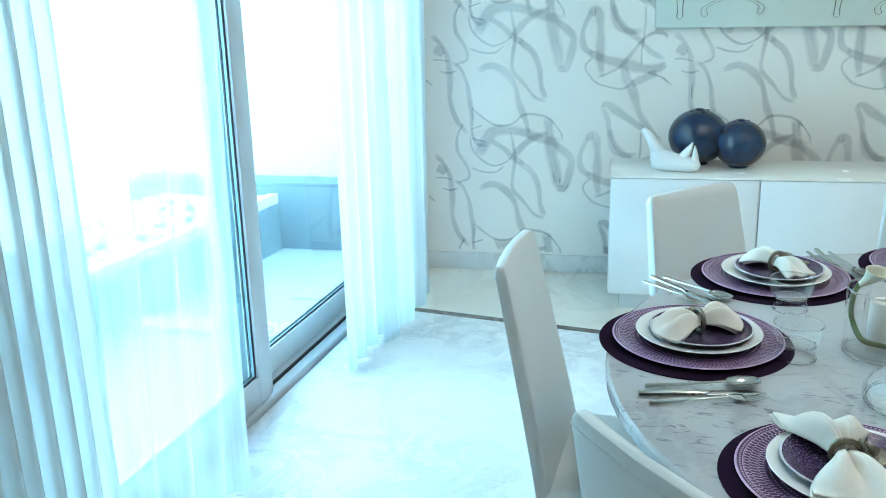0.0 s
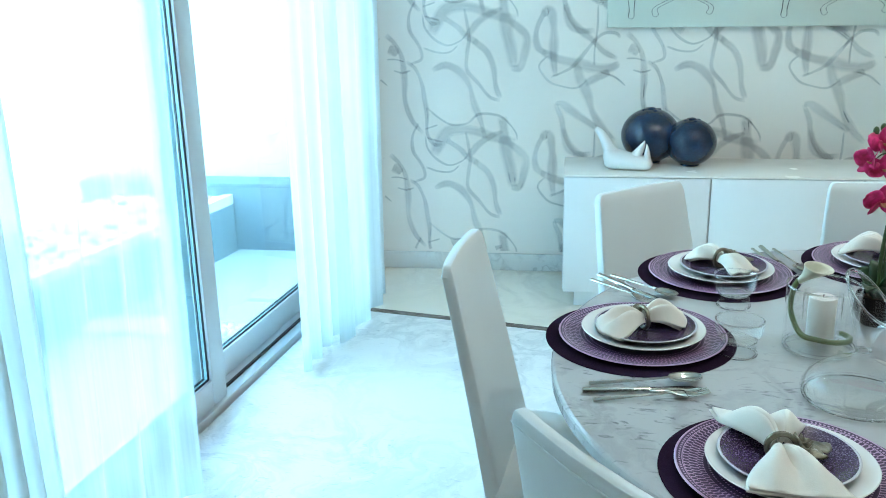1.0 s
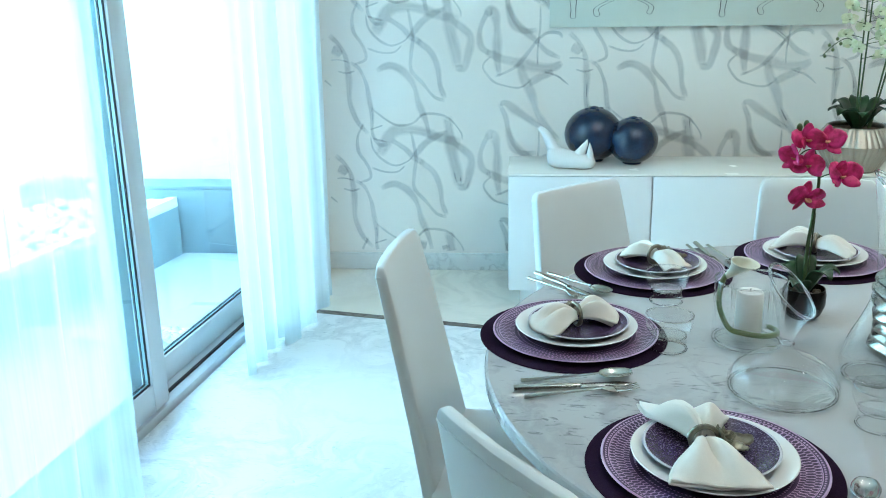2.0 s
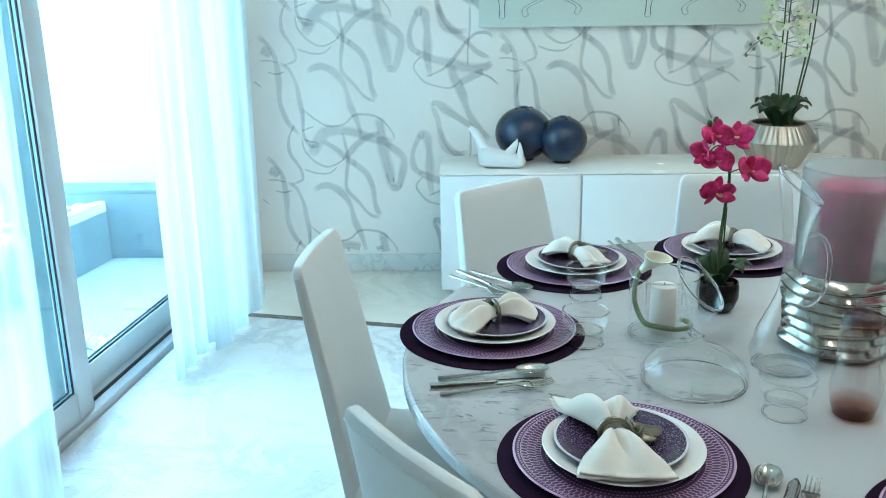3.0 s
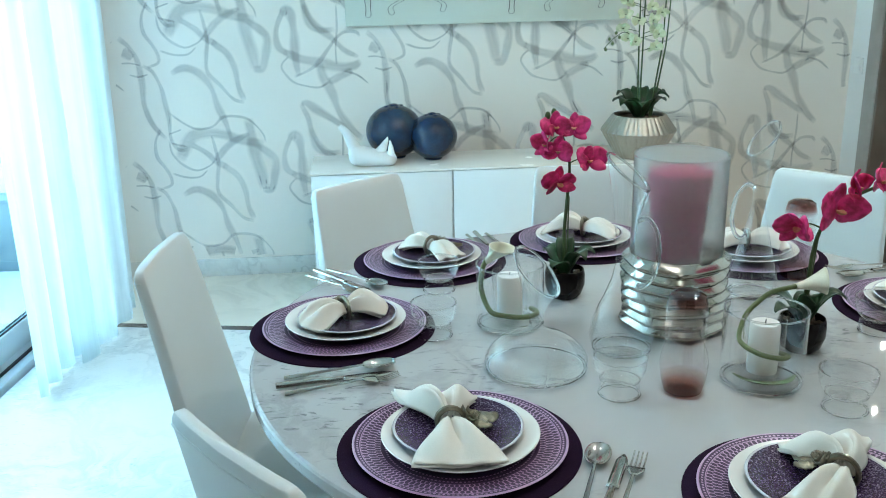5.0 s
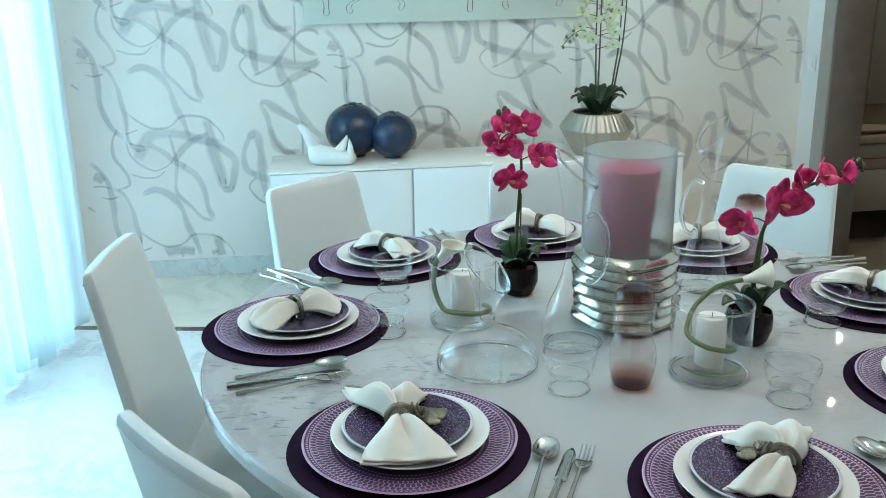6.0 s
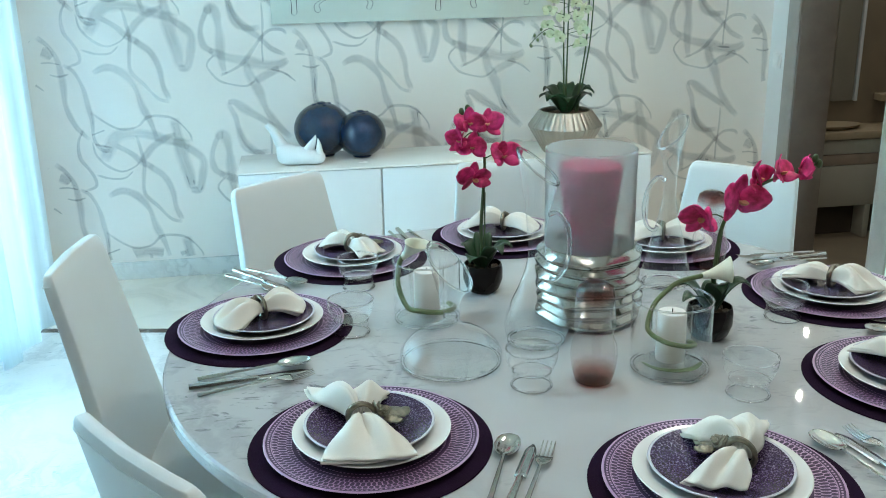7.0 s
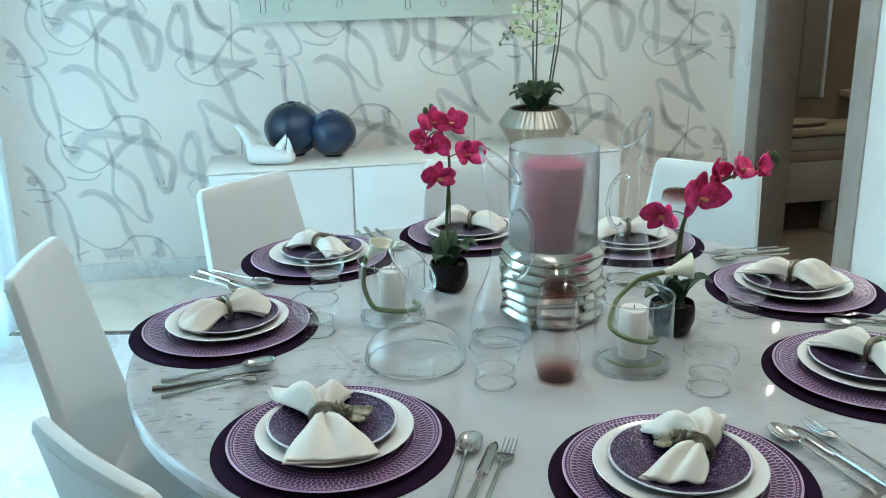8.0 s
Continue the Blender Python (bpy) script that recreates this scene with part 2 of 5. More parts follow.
M = dict(
    paper=plain("wallpaper_ground", (0.86, 0.81, 0.74), 0.6, var=0.02, scale=1.5, bump=0.1, bscale=500),
    print=brush_print(),
    paint=plain("white_wall_paint", (0.80, 0.80, 0.78), 0.6, var=0.015, scale=2, bump=0.06),
    ceiling=plain("ceiling_paint", (0.74, 0.74, 0.72), 0.7, var=0.01),
    floor=marble("white_marble_floor", (0.86, 0.86, 0.84), (0.40, 0.42, 0.44), 3.2, 0.16, 0.36, 0.35),
    # cream tone carries the warmer light on the floor beyond the strip
    border=marble("warm_lit_marble_floor", (0.88, 0.82, 0.71), (0.60, 0.55, 0.47), 2.5, 0.18, 0.4),
    strip=marble("dark_marble", (0.10, 0.09, 0.08), (0.30, 0.27, 0.24), 9.0, 0.2, 0.8),
    skirting=marble("marble_skirting", (0.78, 0.77, 0.73), (0.42, 0.41, 0.38), 5.0, 0.22, 0.5),
    table=marble("grey_marble_top", (0.475, 0.485, 0.485), (0.20, 0.21, 0.22), 5.0, 0.022, 0.30, 0.62),
    lacquer=plain("white_lacquer", (0.80, 0.81, 0.80), 0.22, var=0.01, coat=0.2),
    lacquer_top=plain("cream_lacquer", (0.86, 0.83, 0.76), 0.25, var=0.015),
    leather=plain("white_leather", (0.69, 0.73, 0.725), 0.42, var=0.02, scale=5, bump=0.10, bscale=520),
    aluminium=plain("grey_aluminium", (0.60, 0.63, 0.65), 0.38, 0.15, var=0.02),
    seal=plain("black_rubber", (0.012, 0.014, 0.016), 0.6),
    steel=plain("polished_steel", (0.50, 0.485, 0.45), 0.14, 1.0, var=0.02, scale=40),
    pewter=plain("old_pewter", (0.24, 0.22, 0.17), 0.32, 1.0, var=0.2, scale=60, bump=0.4, bscale=300),
    silver=plain("silver_leaf_metal", (0.50, 0.48, 0.43), 0.20, 1.0, var=0.06, scale=25, bump=0.15, bscale=120),
    champagne=plain("champagne_metal", (0.42, 0.385, 0.33), 0.36, 0.9, var=0.06, scale=20),
    navy=plain("navy_glaze", (0.008, 0.024, 0.060), 0.24, var=0.25, scale=30, bump=0.35, bscale=160, coat=0.15),
    porcelain=plain("white_porcelain", (0.80, 0.81, 0.78), 0.16, var=0.01, coat=0.3),
    bisque=plain("matt_white_ceramic", (0.78, 0.79, 0.77), 0.5, var=0.02, bump=0.1),
    felt=plain("dark_purple_felt", (0.014, 0.005, 0.020), 0.95, spec=0.12, var=0.12, scale=40, bump=0.4, bscale=600),
    linen=plain("cream_linen", (0.78, 0.76, 0.69), 0.8, var=0.03, scale=30, bump=0.5, bscale=700, sheen=0.2),
    charger=charger_material(),
    glaze=glaze_material(),
    glass=thin_glass("clear_glass", (0.990, 0.994, 0.993)),
    pane=thin_glass("door_pane", (0.74, 0.93, 0.96), 0.8),
    thick=solid_glass("thick_clear_glass", (0.99, 0.995, 0.995)),
    mauve=mauve_glass(),
    frosted=frosted(),
    pink_wax=plain("mauve_pink_wax", (0.36, 0.012, 0.085), 0.55, var=0.30, scale=38, bump=0.5, bscale=90),
    white_wax=plain("white_wax", (0.82, 0.80, 0.76), 0.45, var=0.02),
    pot=plain("black_glazed_pot", (0.008, 0.007, 0.008), 0.26, spec=0.2),
    soil=plain("bark_and_moss", (0.10, 0.07, 0.045), 0.9, var=0.4, scale=60, bump=0.8),
    petal=petal_material("magenta_petal", (0.82, 0.04, 0.25), (0.36, 0.003, 0.05), 0.004),
    pale_petal=petal_material("pale_green_petal", (0.72, 0.76, 0.55), (0.55, 0.62, 0.36), 0.004),
    throat=plain("yellow_throat", (0.62, 0.26, 0.16), 0.5),
    leaf=plain("dark_green_leaf", (0.012, 0.045, 0.014), 0.35, var=0.3, scale=30),
    stem=plain("green_stem", (0.05, 0.09, 0.03), 0.5, var=0.2, scale=40),
    lily=plain("calla_stem", (0.12, 0.17, 0.065), 0.4, var=0.15, scale=25),
    lily_bloom=plain("calla_bloom", (0.80, 0.81, 0.68), 0.45, var=0.06),
    canvas=plain("pale_green_canvas", (0.66, 0.69, 0.61), 0.75, var=0.03, scale=3, bump=0.4, bscale=500),
    outline=plain("dark_outline_paint", (0.06, 0.07, 0.06), 0.6),
    brown=plain("taupe_veneer", (0.22, 0.17, 0.13), 0.45, var=0.12, scale=12),
    dark_brown=plain("dark_taupe_veneer", (0.05, 0.038, 0.028), 0.45, var=0.12, scale=12),
    # one veneer twice: this copy has the far jamb's shade in its colour
    casing_shaded=plain("shaded_door_veneer", (0.165, 0.132, 0.105), 0.45, var=0.1, scale=12),
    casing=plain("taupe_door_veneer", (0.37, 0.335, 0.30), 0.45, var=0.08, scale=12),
    pale_front=plain("pale_lacquer_front", (0.28, 0.26, 0.215), 0.4, var=0.03),
    # dark tone for the unseen south wall, chosen to cut bounce light
    umber=plain("umber_unseen_wall", (0.085, 0.066, 0.046), 0.5, var=0.12, scale=6),
    brown_stone=plain("brown_stone", (0.17, 0.135, 0.092), 0.45, var=0.14, scale=6),
    beige=plain("beige_stone", (0.30, 0.24, 0.16), 0.4, var=0.1, scale=10),
    plastic=plain("white_plastic", (0.8, 0.8, 0.78), 0.35),
    render=plain("white_render", (0.82, 0.82, 0.80), 0.8, var=0.03, scale=3, bump=0.4, bscale=90),
    tile=plain("blue_grey_stone", (0.17, 0.235, 0.26), 0.5, var=0.08, scale=6),
    paving=plain("pale_paving", (0.55, 0.56, 0.55), 0.6, var=0.06, scale=4, bump=0.3, bscale=90),
    ground=plain("sandy_ground", (0.45, 0.43, 0.39), 0.9, var=0.1, scale=0.5),
    pebble=plain("white_pebble", (0.80, 0.80, 0.78), 0.6, var=0.05, scale=30),
    curtain=sheer("white_voile", (0.76, 0.87, 0.90), 0.46, 0.12),
    curtain_full=sheer("gathered_white_voile", (0.80, 0.87, 0.89), 0.89, 0.10),
    lamp=None,
)
m_, nt_, b_, o_ = nodes_of("lamp_disc")
b_.inputs["Emission Color"].default_value = (1, 0.93, 0.82, 1)
b_.inputs["Emission Strength"].default_value = 39.0
M["lamp"] = m_

# ---- mesh helpers ----
def part(name, bm, material, parent=None, label="", smooth=40):
    """Links a bmesh as one mesh object under a thing or a part."""
    me = bpy.data.meshes.new(name)
    if smooth:
        for f in bm.faces:
            f.smooth = True
        lim = radians(smooth)
        for e in bm.edges:
            if len(e.link_faces) != 2 or e.calc_face_angle(0) > lim:
                e.smooth = False
    bm.to_mesh(me)
    bm.free()
    me.materials.append(material)
    ob = new(name, me)
    ob.parent = parent
    if label:
        ob["label"] = label
    return ob


def thing(name, label, category, group="", kind="", m=None):
    ob = tagged(new(name), label, category, group, kind)
    ob.empty_display_size = 0.05
    if m is not None:
        ob.matrix_basis = m
    return ob


def box(x0, x1, y0, y1, z0, z1, bevel=0.0, seg=2, bm=None, m=None):
    bm = bm or bmesh.new()
    got = bmesh.ops.create_cube(bm, size=1.0)["verts"]
    bmesh.ops.transform(bm, matrix=Matrix.LocRotScale(((x0 + x1) / 2, (y0 + y1) / 2, (z0 + z1) / 2), None, (x1 - x0, y1 - y0, z1 - z0)), verts=got)
    if bevel:
        edges = list({e for v in got for e in v.link_edges})
        r = bmesh.ops.bevel(bm, geom=edges, offset=bevel, segments=seg, affect="EDGES", profile=0.5)
        got = list({v for f in r["faces"] for v in f.verts} | {v for v in got if v.is_valid})
    if m is not None:
        bmesh.ops.transform(bm, matrix=m, verts=got)
    return bm


def lathe(profile, seg=40, bm=None, m=None, wobble=None):
    """Turns a profile of (radius, z) round the z axis."""
    bm = bm or bmesh.new()
    rings, made = [], []
    for r, z in profile:
        if r < 1e-5:
            ring = [bm.verts.new((0, 0, z))]
        else:
            ring = []
            for i in range(seg):
                a = math.tau * i / seg
                k = wobble(a, z) if wobble else 1.0
                ring.append(bm.verts.new((r * k * math.cos(a), r * k * math.sin(a), z)))
        rings.append(ring)
        made += ring
    for a, b in zip(rings, rings[1:]):
        for i in range(seg):
            j = (i + 1) % seg
            if len(a) == 1 and len(b) == 1:
                continue
            if len(a) == 1:
                bm.faces.new((a[0], b[i], b[j]))
            elif len(b) == 1:
                bm.faces.new((a[i], b[0], a[j]))
            else:
                bm.faces.new((a[i], b[i], b[j], a[j]))
    bmesh.ops.recalc_face_normals(bm, faces=bm.faces)
    if m is not None:
        bmesh.ops.transform(bm, matrix=m, verts=made)
    return bm


def curve_points(pts, steps=6):
    """A smooth line through the points (Catmull-Rom)."""
    p = [Vector(q) for q in pts]
    p = [p[0] * 2 - p[1]] + p + [p[-1] * 2 - p[-2]]
    out = []
    for i in range(1, len(p) - 2):
        a, b, c, d = p[i - 1:i + 3]
        for k in range(steps):
            t = k / steps
            out.append(0.5 * (2 * b + (c - a) * t + (2 * a - 5 * b + 4 * c - d) * t * t + (3 * b - a - 3 * c + d) * t ** 3))
    out.append(p[-2])
    return out


def tube(pts, radius, seg=8, steps=6, bm=None, flat=1.0):
    """A round rod along a smooth line; radius: a number or a function of 0 to 1."""
    bm = bm or bmesh.new()
    line = curve_points(pts, steps)
    up = Vector((0.13, 0.21, 0.97)).normalized()
    rings = []
    for i, q in enumerate(line):
        d = (line[min(i + 1, len(line) - 1)] - line[max(i - 1, 0)]).normalized()
        sx = d.cross(up)
        sx = sx.normalized() if sx.length > 1e-4 else Vector((1, 0, 0))
        sy = sx.cross(d)
        r = radius(i / (len(line) - 1)) if callable(radius) else radius
        rings.append([bm.verts.new(q + sx * r * math.cos(math.tau * k / seg) + sy * r * flat * math.sin(math.tau * k / seg)) for k in range(seg)])
    for a, b in zip(rings, rings[1:]):
        for k in range(seg):
            bm.faces.new((a[k], b[k], b[(k + 1) % seg], a[(k + 1) % seg]))
    bm.faces.new(rings[0])
    bm.faces.new(rings[-1][::-1])
    bmesh.ops.recalc_face_normals(bm, faces=bm.faces)
    return bm


def sheet(fn, nu, nv, thick=0.0, bm=None):
    """A grid of points fn(u, v), u and v from 0 to 1, given thickness along its normals."""
    bm = bm or bmesh.new()
    g = [[Vector(fn(i / nu, j / nv)) for j in range(nv + 1)] for i in range(nu + 1)]

    def lay(off):
        rows = []
        for i in range(nu + 1):
            row = []
            for j in range(nv + 1):
                du = g[min(i + 1, nu)][j] - g[max(i - 1, 0)][j]
                dv = g[i][min(j + 1, nv)] - g[i][max(j - 1, 0)]
                n = du.cross(dv)
                n = n.normalized() if n.length > 1e-12 else Vector((0, 0, 1))
                row.append(bm.verts.new(g[i][j] + n * off))
            rows.append(row)
        return rows

    top = lay(thick / 2)
    for i in range(nu):
        for j in range(nv):
            bm.faces.new((top[i][j], top[i + 1][j], top[i + 1][j + 1], top[i][j + 1]))
    if thick:
        bot = lay(-thick / 2)
        for i in range(nu):
            for j in range(nv):
                bm.faces.new((bot[i][j], bot[i][j + 1], bot[i + 1][j + 1], bot[i + 1][j]))
        for i in range(nu):
            bm.faces.new((top[i][0], bot[i][0], bot[i + 1][0], top[i + 1][0]))
            bm.faces.new((top[i][nv], top[i + 1][nv], bot[i + 1][nv], bot[i][nv]))
        for j in range(nv):
            bm.faces.new((top[0][j], top[0][j + 1], bot[0][j + 1], bot[0][j]))
            bm.faces.new((top[nu][j], bot[nu][j], bot[nu][j + 1], top[nu][j + 1]))
    return bm


def structure(name, bm, material, label, category, parent=None):
    return tagged(part(name, bm, material, parent), label, category, kind="structure")


# ---- the room ----
NORTH, EAST, SOUTH, HEIGHT = 4.247, 2.515, -2.6, 2.7
LINE = Matrix(((0.125, 0.992, 0, 0), (0.992, -0.125, 0, 0), (0, 0, 1, 0), (0, 0, 0, 1)))
DOOR = Matrix.Translation((-1.115, 2.749, 0)) @ LINE  # x along the glass wall, y into the room


def along(s, n, z=0.0):
    return DOOR @ Vector((s, n, z))



def slab(corners, z0, z1):
    bm = bmesh.new()
    lo = [bm.verts.new((x, y, z0)) for x, y in corners]
    hi = [bm.verts.new((x, y, z1)) for x, y in corners]
    n = len(corners)
    bm.faces.new(lo[::-1])
    bm.faces.new(hi)
    for i in range(n):
        bm.faces.new((lo[i], lo[(i + 1) % n], hi[(i + 1) % n], hi[i]))
    bmesh.ops.recalc_face_normals(bm, faces=bm.faces)
    return bm


# the dark strip runs a little skew to the papered wall
def strip_y(x, off=0.0):
    return 3.478 - 0.2 * x + off


WEST_S = along(-6.2, 0)
structure("floor", slab([(WEST_S.x, WEST_S.y), (EAST, WEST_S.y), (EAST, strip_y(EAST)), (-0.99, strip_y(-0.99))], -0.1, 0.0), M["floor"], "polished white marble floor with faint grey veins", "floor")
structure("floor_border", slab([(-0.985, strip_y(-0.985, 0.045)), (EAST, strip_y(EAST, 0.045)), (EAST, NORTH), (-0.92, NORTH)], -0.1, 0.0), M["border"], "marble floor border beside the papered wall, warmer light put into its colour", "floor")
structure("floor_strip", slab([(-0.99, strip_y(-0.99)), (EAST, strip_y(EAST)), (EAST, strip_y(EAST, 0.045)), (-0.985, strip_y(-0.985, 0.045))], -0.1, -0.001), M["strip"], "dark veined marble strip let into the floor", "floor strip")

wall_north = structure("wall_north", box(-1.3, EAST + 0.2, NORTH, NORTH + 0.2, -0.1, HEIGHT), M["paper"], "wall papered in pale grey with brushed grey scrolls", "wall")
structure("baseboard", box(-0.92, EAST, NORTH - 0.014, NORTH, 0.0, 0.083, 0.003), M["skirting"], "white veined marble skirting below the wallpaper", "baseboard")
structure("ceiling", slab([(WEST_S.x - 0.3, WEST_S.y - 0.2), (EAST + 0.2, WEST_S.y - 0.2), (EAST + 0.2, NORTH + 0.2), (-1.2, NORTH + 0.2)], HEIGHT, HEIGHT + 0.2), M["ceiling"], "plain white ceiling", "ceiling")

# east wall with a doorway to a washroom
D0, D1, DH = 3.268, 3.985, 2.36
for nm, (y0, y1, z0, z1) in {"wall_east_1": (D1, NORTH, -0.1, HEIGHT), "wall_east_2": (WEST_S.y, D0, -0.1, HEIGHT), "wall_east_3": (D0, D1, DH, HEIGHT)}.items():
    structure(nm, box(EAST, EAST + 0.17, y0, y1, z0, z1), M["paint"], "plain white painted side wall", "wall")
# never in view; added dark so that less light bounces onto the table
structure("wall_south", box(WEST_S.x - 0.3, EAST + 0.2, WEST_S.y - 0.2, WEST_S.y, -0.1, HEIGHT), M["umber"], "unseen wall behind the camera, made dark umber to cut fill light", "wall")
# glass wall on the west, with its opening
# S1 is unseen: set short to block window light from the papered wall
S0, S1, TOP = -1.25, 1.10, 2.45
for nm, (s0, s1, z0, z1) in {"wall_west_1": (S1, 1.62, -0.1, HEIGHT), "wall_west_2": (-6.2, S0, -0.1, HEIGHT), "wall_west_3": (S0, S1, TOP, HEIGHT)}.items():
    structure(nm, box(s0, s1, -0.2, 0.0, z0, z1, m=DOOR), M["paint"], "plain white painted wall beside the glass door", "wall")

# ---- wallpaper scrolls: half width, then the points of each brush stroke in one repeat ----
PRINT_CREST = [
    (0.011, (-0.01, 1.11), (0.03, 1.07), (0.06, 1.01), (0.07, 0.91), (0.07, 0.81), (0.10, 0.72), (0.15, 0.66)),
    (0.009, (0.08, 0.99), (0.12, 0.96), (0.15, 0.89), (0.16, 0.82), (0.17, 0.75), (0.17, 0.66), (0.20, 0.61), (0.24, 0.61)),
    (0.004, (-0.01, 1.00), (0.03, 1.00), (0.07, 0.99)),
    (0.004, (0.02, 0.95), (0.06, 0.94), (0.10, 0.95)),
    (0.020, (-0.00, 1.05), (0.02, 1.04), (0.04, 1.02)),
    (0.007, (0.13, 1.26), (0.10, 1.20), (0.10, 1.13), (0.13, 1.08), (0.15, 1.04), (0.15, 1.00), (0.10, 0.98)),
]
PRINT_ARCH = [
    (0.012, (0.20, 0.95), (0.24, 0.97), (0.28, 0.97), (0.33, 0.94), (0.37, 0.88), (0.39, 0.80), (0.42, 0.72), (0.44, 0.64)),
    (0.005, (0.17, 0.78), (0.23, 0.73), (0.29, 0.70), (0.36, 0.71), (0.41, 0.75), (0.48, 0.75), (0.53, 0.73), (0.58, 0.67), (0.59, 0.63)),
    (0.020, (0.20, 0.56), (0.23, 0.62), (0.27, 0.67), (0.33, 0.68), (0.41, 0.67), (0.49, 0.64), (0.58, 0.62)),
    (0.004, (0.16, 0.68), (0.19, 0.69), (0.22, 0.70)),
    (0.004, (0.17, 0.64), (0.20, 0.63), (0.24, 0.62)),
]
PRINT_KNOT = [
    (0.005, (0.16, 0.65), (0.17, 0.59), (0.21, 0.54), (0.27, 0.51), (0.33, 0.53), (0.36, 0.56)),
    (0.005, (0.16, 0.50), (0.22, 0.48), (0.28, 0.48), (0.32, 0.51)),
    (0.012, (0.26, 0.63), (0.32, 0.59), (0.36, 0.55), (0.41, 0.52)),
    (0.012, (0.39, 0.53), (0.45, 0.48), (0.48, 0.41), (0.49, 0.33), (0.51, 0.27)),
    (0.008, (0.51, 0.26), (0.46, 0.28), (0.41, 0.34), (0.36, 0.40), (0.36, 0.47), (0.37, 0.54), (0.36, 0.62), (0.35, 0.67)),
    (0.012, (0.36, 0.55), (0.41, 0.61), (0.47, 0.65), (0.52, 0.67)),
]
PRINT_LOOP = [
    (0.020, (0.52, 0.74), (0.53, 0.66), (0.54, 0.57), (0.56, 0.49), (0.57, 0.41)),
    (0.013, (0.56, 0.41), (0.60, 0.41), (0.62, 0.47), (0.63, 0.54), (0.60, 0.58), (0.55, 0.62)),
    (0.011, (0.72, 1.02), (0.68, 1.05), (0.67, 1.10), (0.68, 1.15), (0.71, 1.21)),
    (0.017, (0.70, 1.19), (0.72, 1.21), (0.74, 1.19), (0.75, 1.12), (0.75, 1.05), (0.75, 0.99), (0.76, 0.92)),
    (0.017, (0.70, 1.03), (0.77, 1.00), (0.85, 0.98), (0.93, 0.96), (1.00, 0.96), (1.04, 0.98)),
]
PRINT_CROSS = [
    (0.005, (0.72, 1.01), (0.69, 0.98), (0.69, 0.95), (0.73, 0.90), (0.78, 0.88), (0.85, 0.87), (0.90, 0.90)),
    (0.015, (0.89, 0.89), (0.95, 0.92), (1.00, 0.94)),
    (0.008, (0.74, 0.92), (0.79, 0.94), (0.84, 0.97), (0.89, 1.03), (0.93, 1.08), (0.97, 1.11), (1.02, 1.11), (1.04, 1.09)),
    (0.011, (0.80, 1.24), (0.82, 1.18), (0.86, 1.13), (0.92, 1.08), (0.97, 1.03), (1.03, 1.00)),
    (0.005, (0.94, 1.23), (0.94, 1.14), (0.93, 1.04), (0.93, 0.97)),
]
PRINT_TAIL = [
    (0.015, (0.85, 0.98), (0.87, 0.91), (0.90, 0.85), (0.93, 0.76), (0.98, 0.68), (1.03, 0.63)),
    (0.012, (0.76, 0.80), (0.79, 0.73), (0.80, 0.66), (0.82, 0.60), (0.86, 0.57), (0.93, 0.57)),
    (0.013, (0.76, 0.80), (0.79, 0.80), (0.83, 0.77), (0.89, 0.73), (0.96, 0.68)),
    (0.004, (0.96, 0.94), (1.02, 0.92), (1.07, 0.88)),
]

REPEAT_X, REPEAT_Z = 1.08, 0.552


def scroll(bm, uv, width, pts, dx, dz, lift):
    """A flat brush stroke: thin at its ends, swelling and shrinking with the hand's pressure."""
    line = curve_points([(x, 0, z) for x, z in pts], 6)
    n = len(line) - 1
    rows = []
    for i, q in enumerate(line):
        d = (line[min(i + 1, n)] - line[max(i - 1, 0)]).normalized()
        side = Vector((-d.z, 0, d.x))
        t = i / n
        w = (1.65 if width > 0.01 else 1.4) * width * (0.55 + 0.5 * math.sin(math.pi * min(1, max(0, t * 0.9 + 0.08))) ** 0.6) * (0.95 + 0.4 * noise.noise(q * 11))
        rows.append([(v.x + dx, v.z + dz, u, t) for v, u in ((q + side * w, 0.0), (q - side * w, 1.0))])
    prev = None
    for pair in rows:
        good = all(-0.87 < x < EAST - 0.004 and 0.09 < z < HEIGHT - 0.01 for x, z, _, _ in pair)
        cur = [(bm.verts.new((x, NORTH - lift, z)), u, t) for x, z, u, t in pair] if good else None
        if prev and cur:
            quad = (prev[0], cur[0], cur[1], prev[1])
            for loop, (_, u, t) in zip(bm.faces.new([q[0] for q in quad]).loops, quad):
                loop[uv].uv = (u, t)
        prev = cur


bm = bmesh.new()
print_uv = bm.loops.layers.uv.new("brush")
for k, stroke in enumerate(PRINT_CREST + PRINT_ARCH + PRINT_KNOT + PRINT_LOOP + PRINT_CROSS + PRINT_TAIL):
    for ix in range(-1, 4):
        for iz in range(-2, 5):
            scroll(bm, print_uv, stroke[0], stroke[1:], -0.82 + ix * REPEAT_X, iz * REPEAT_Z, 0.0006 + k * 0.00003)
scrolls = part("scroll_print", bm, M["print"], wall_north, "brushed grey scroll print", smooth=0)

# ---- glass door ----
door = thing("glass_door", "sliding glass door in a grey aluminium frame", "sliding door", kind="structure")


def rail(parent, name, s0, s1, n0, n1, z0, z1, material="aluminium", bevel=0.004):
    return part(name, box(s0, s1, n0, n1, z0, z1, bevel, m=DOOR), M[material], parent)


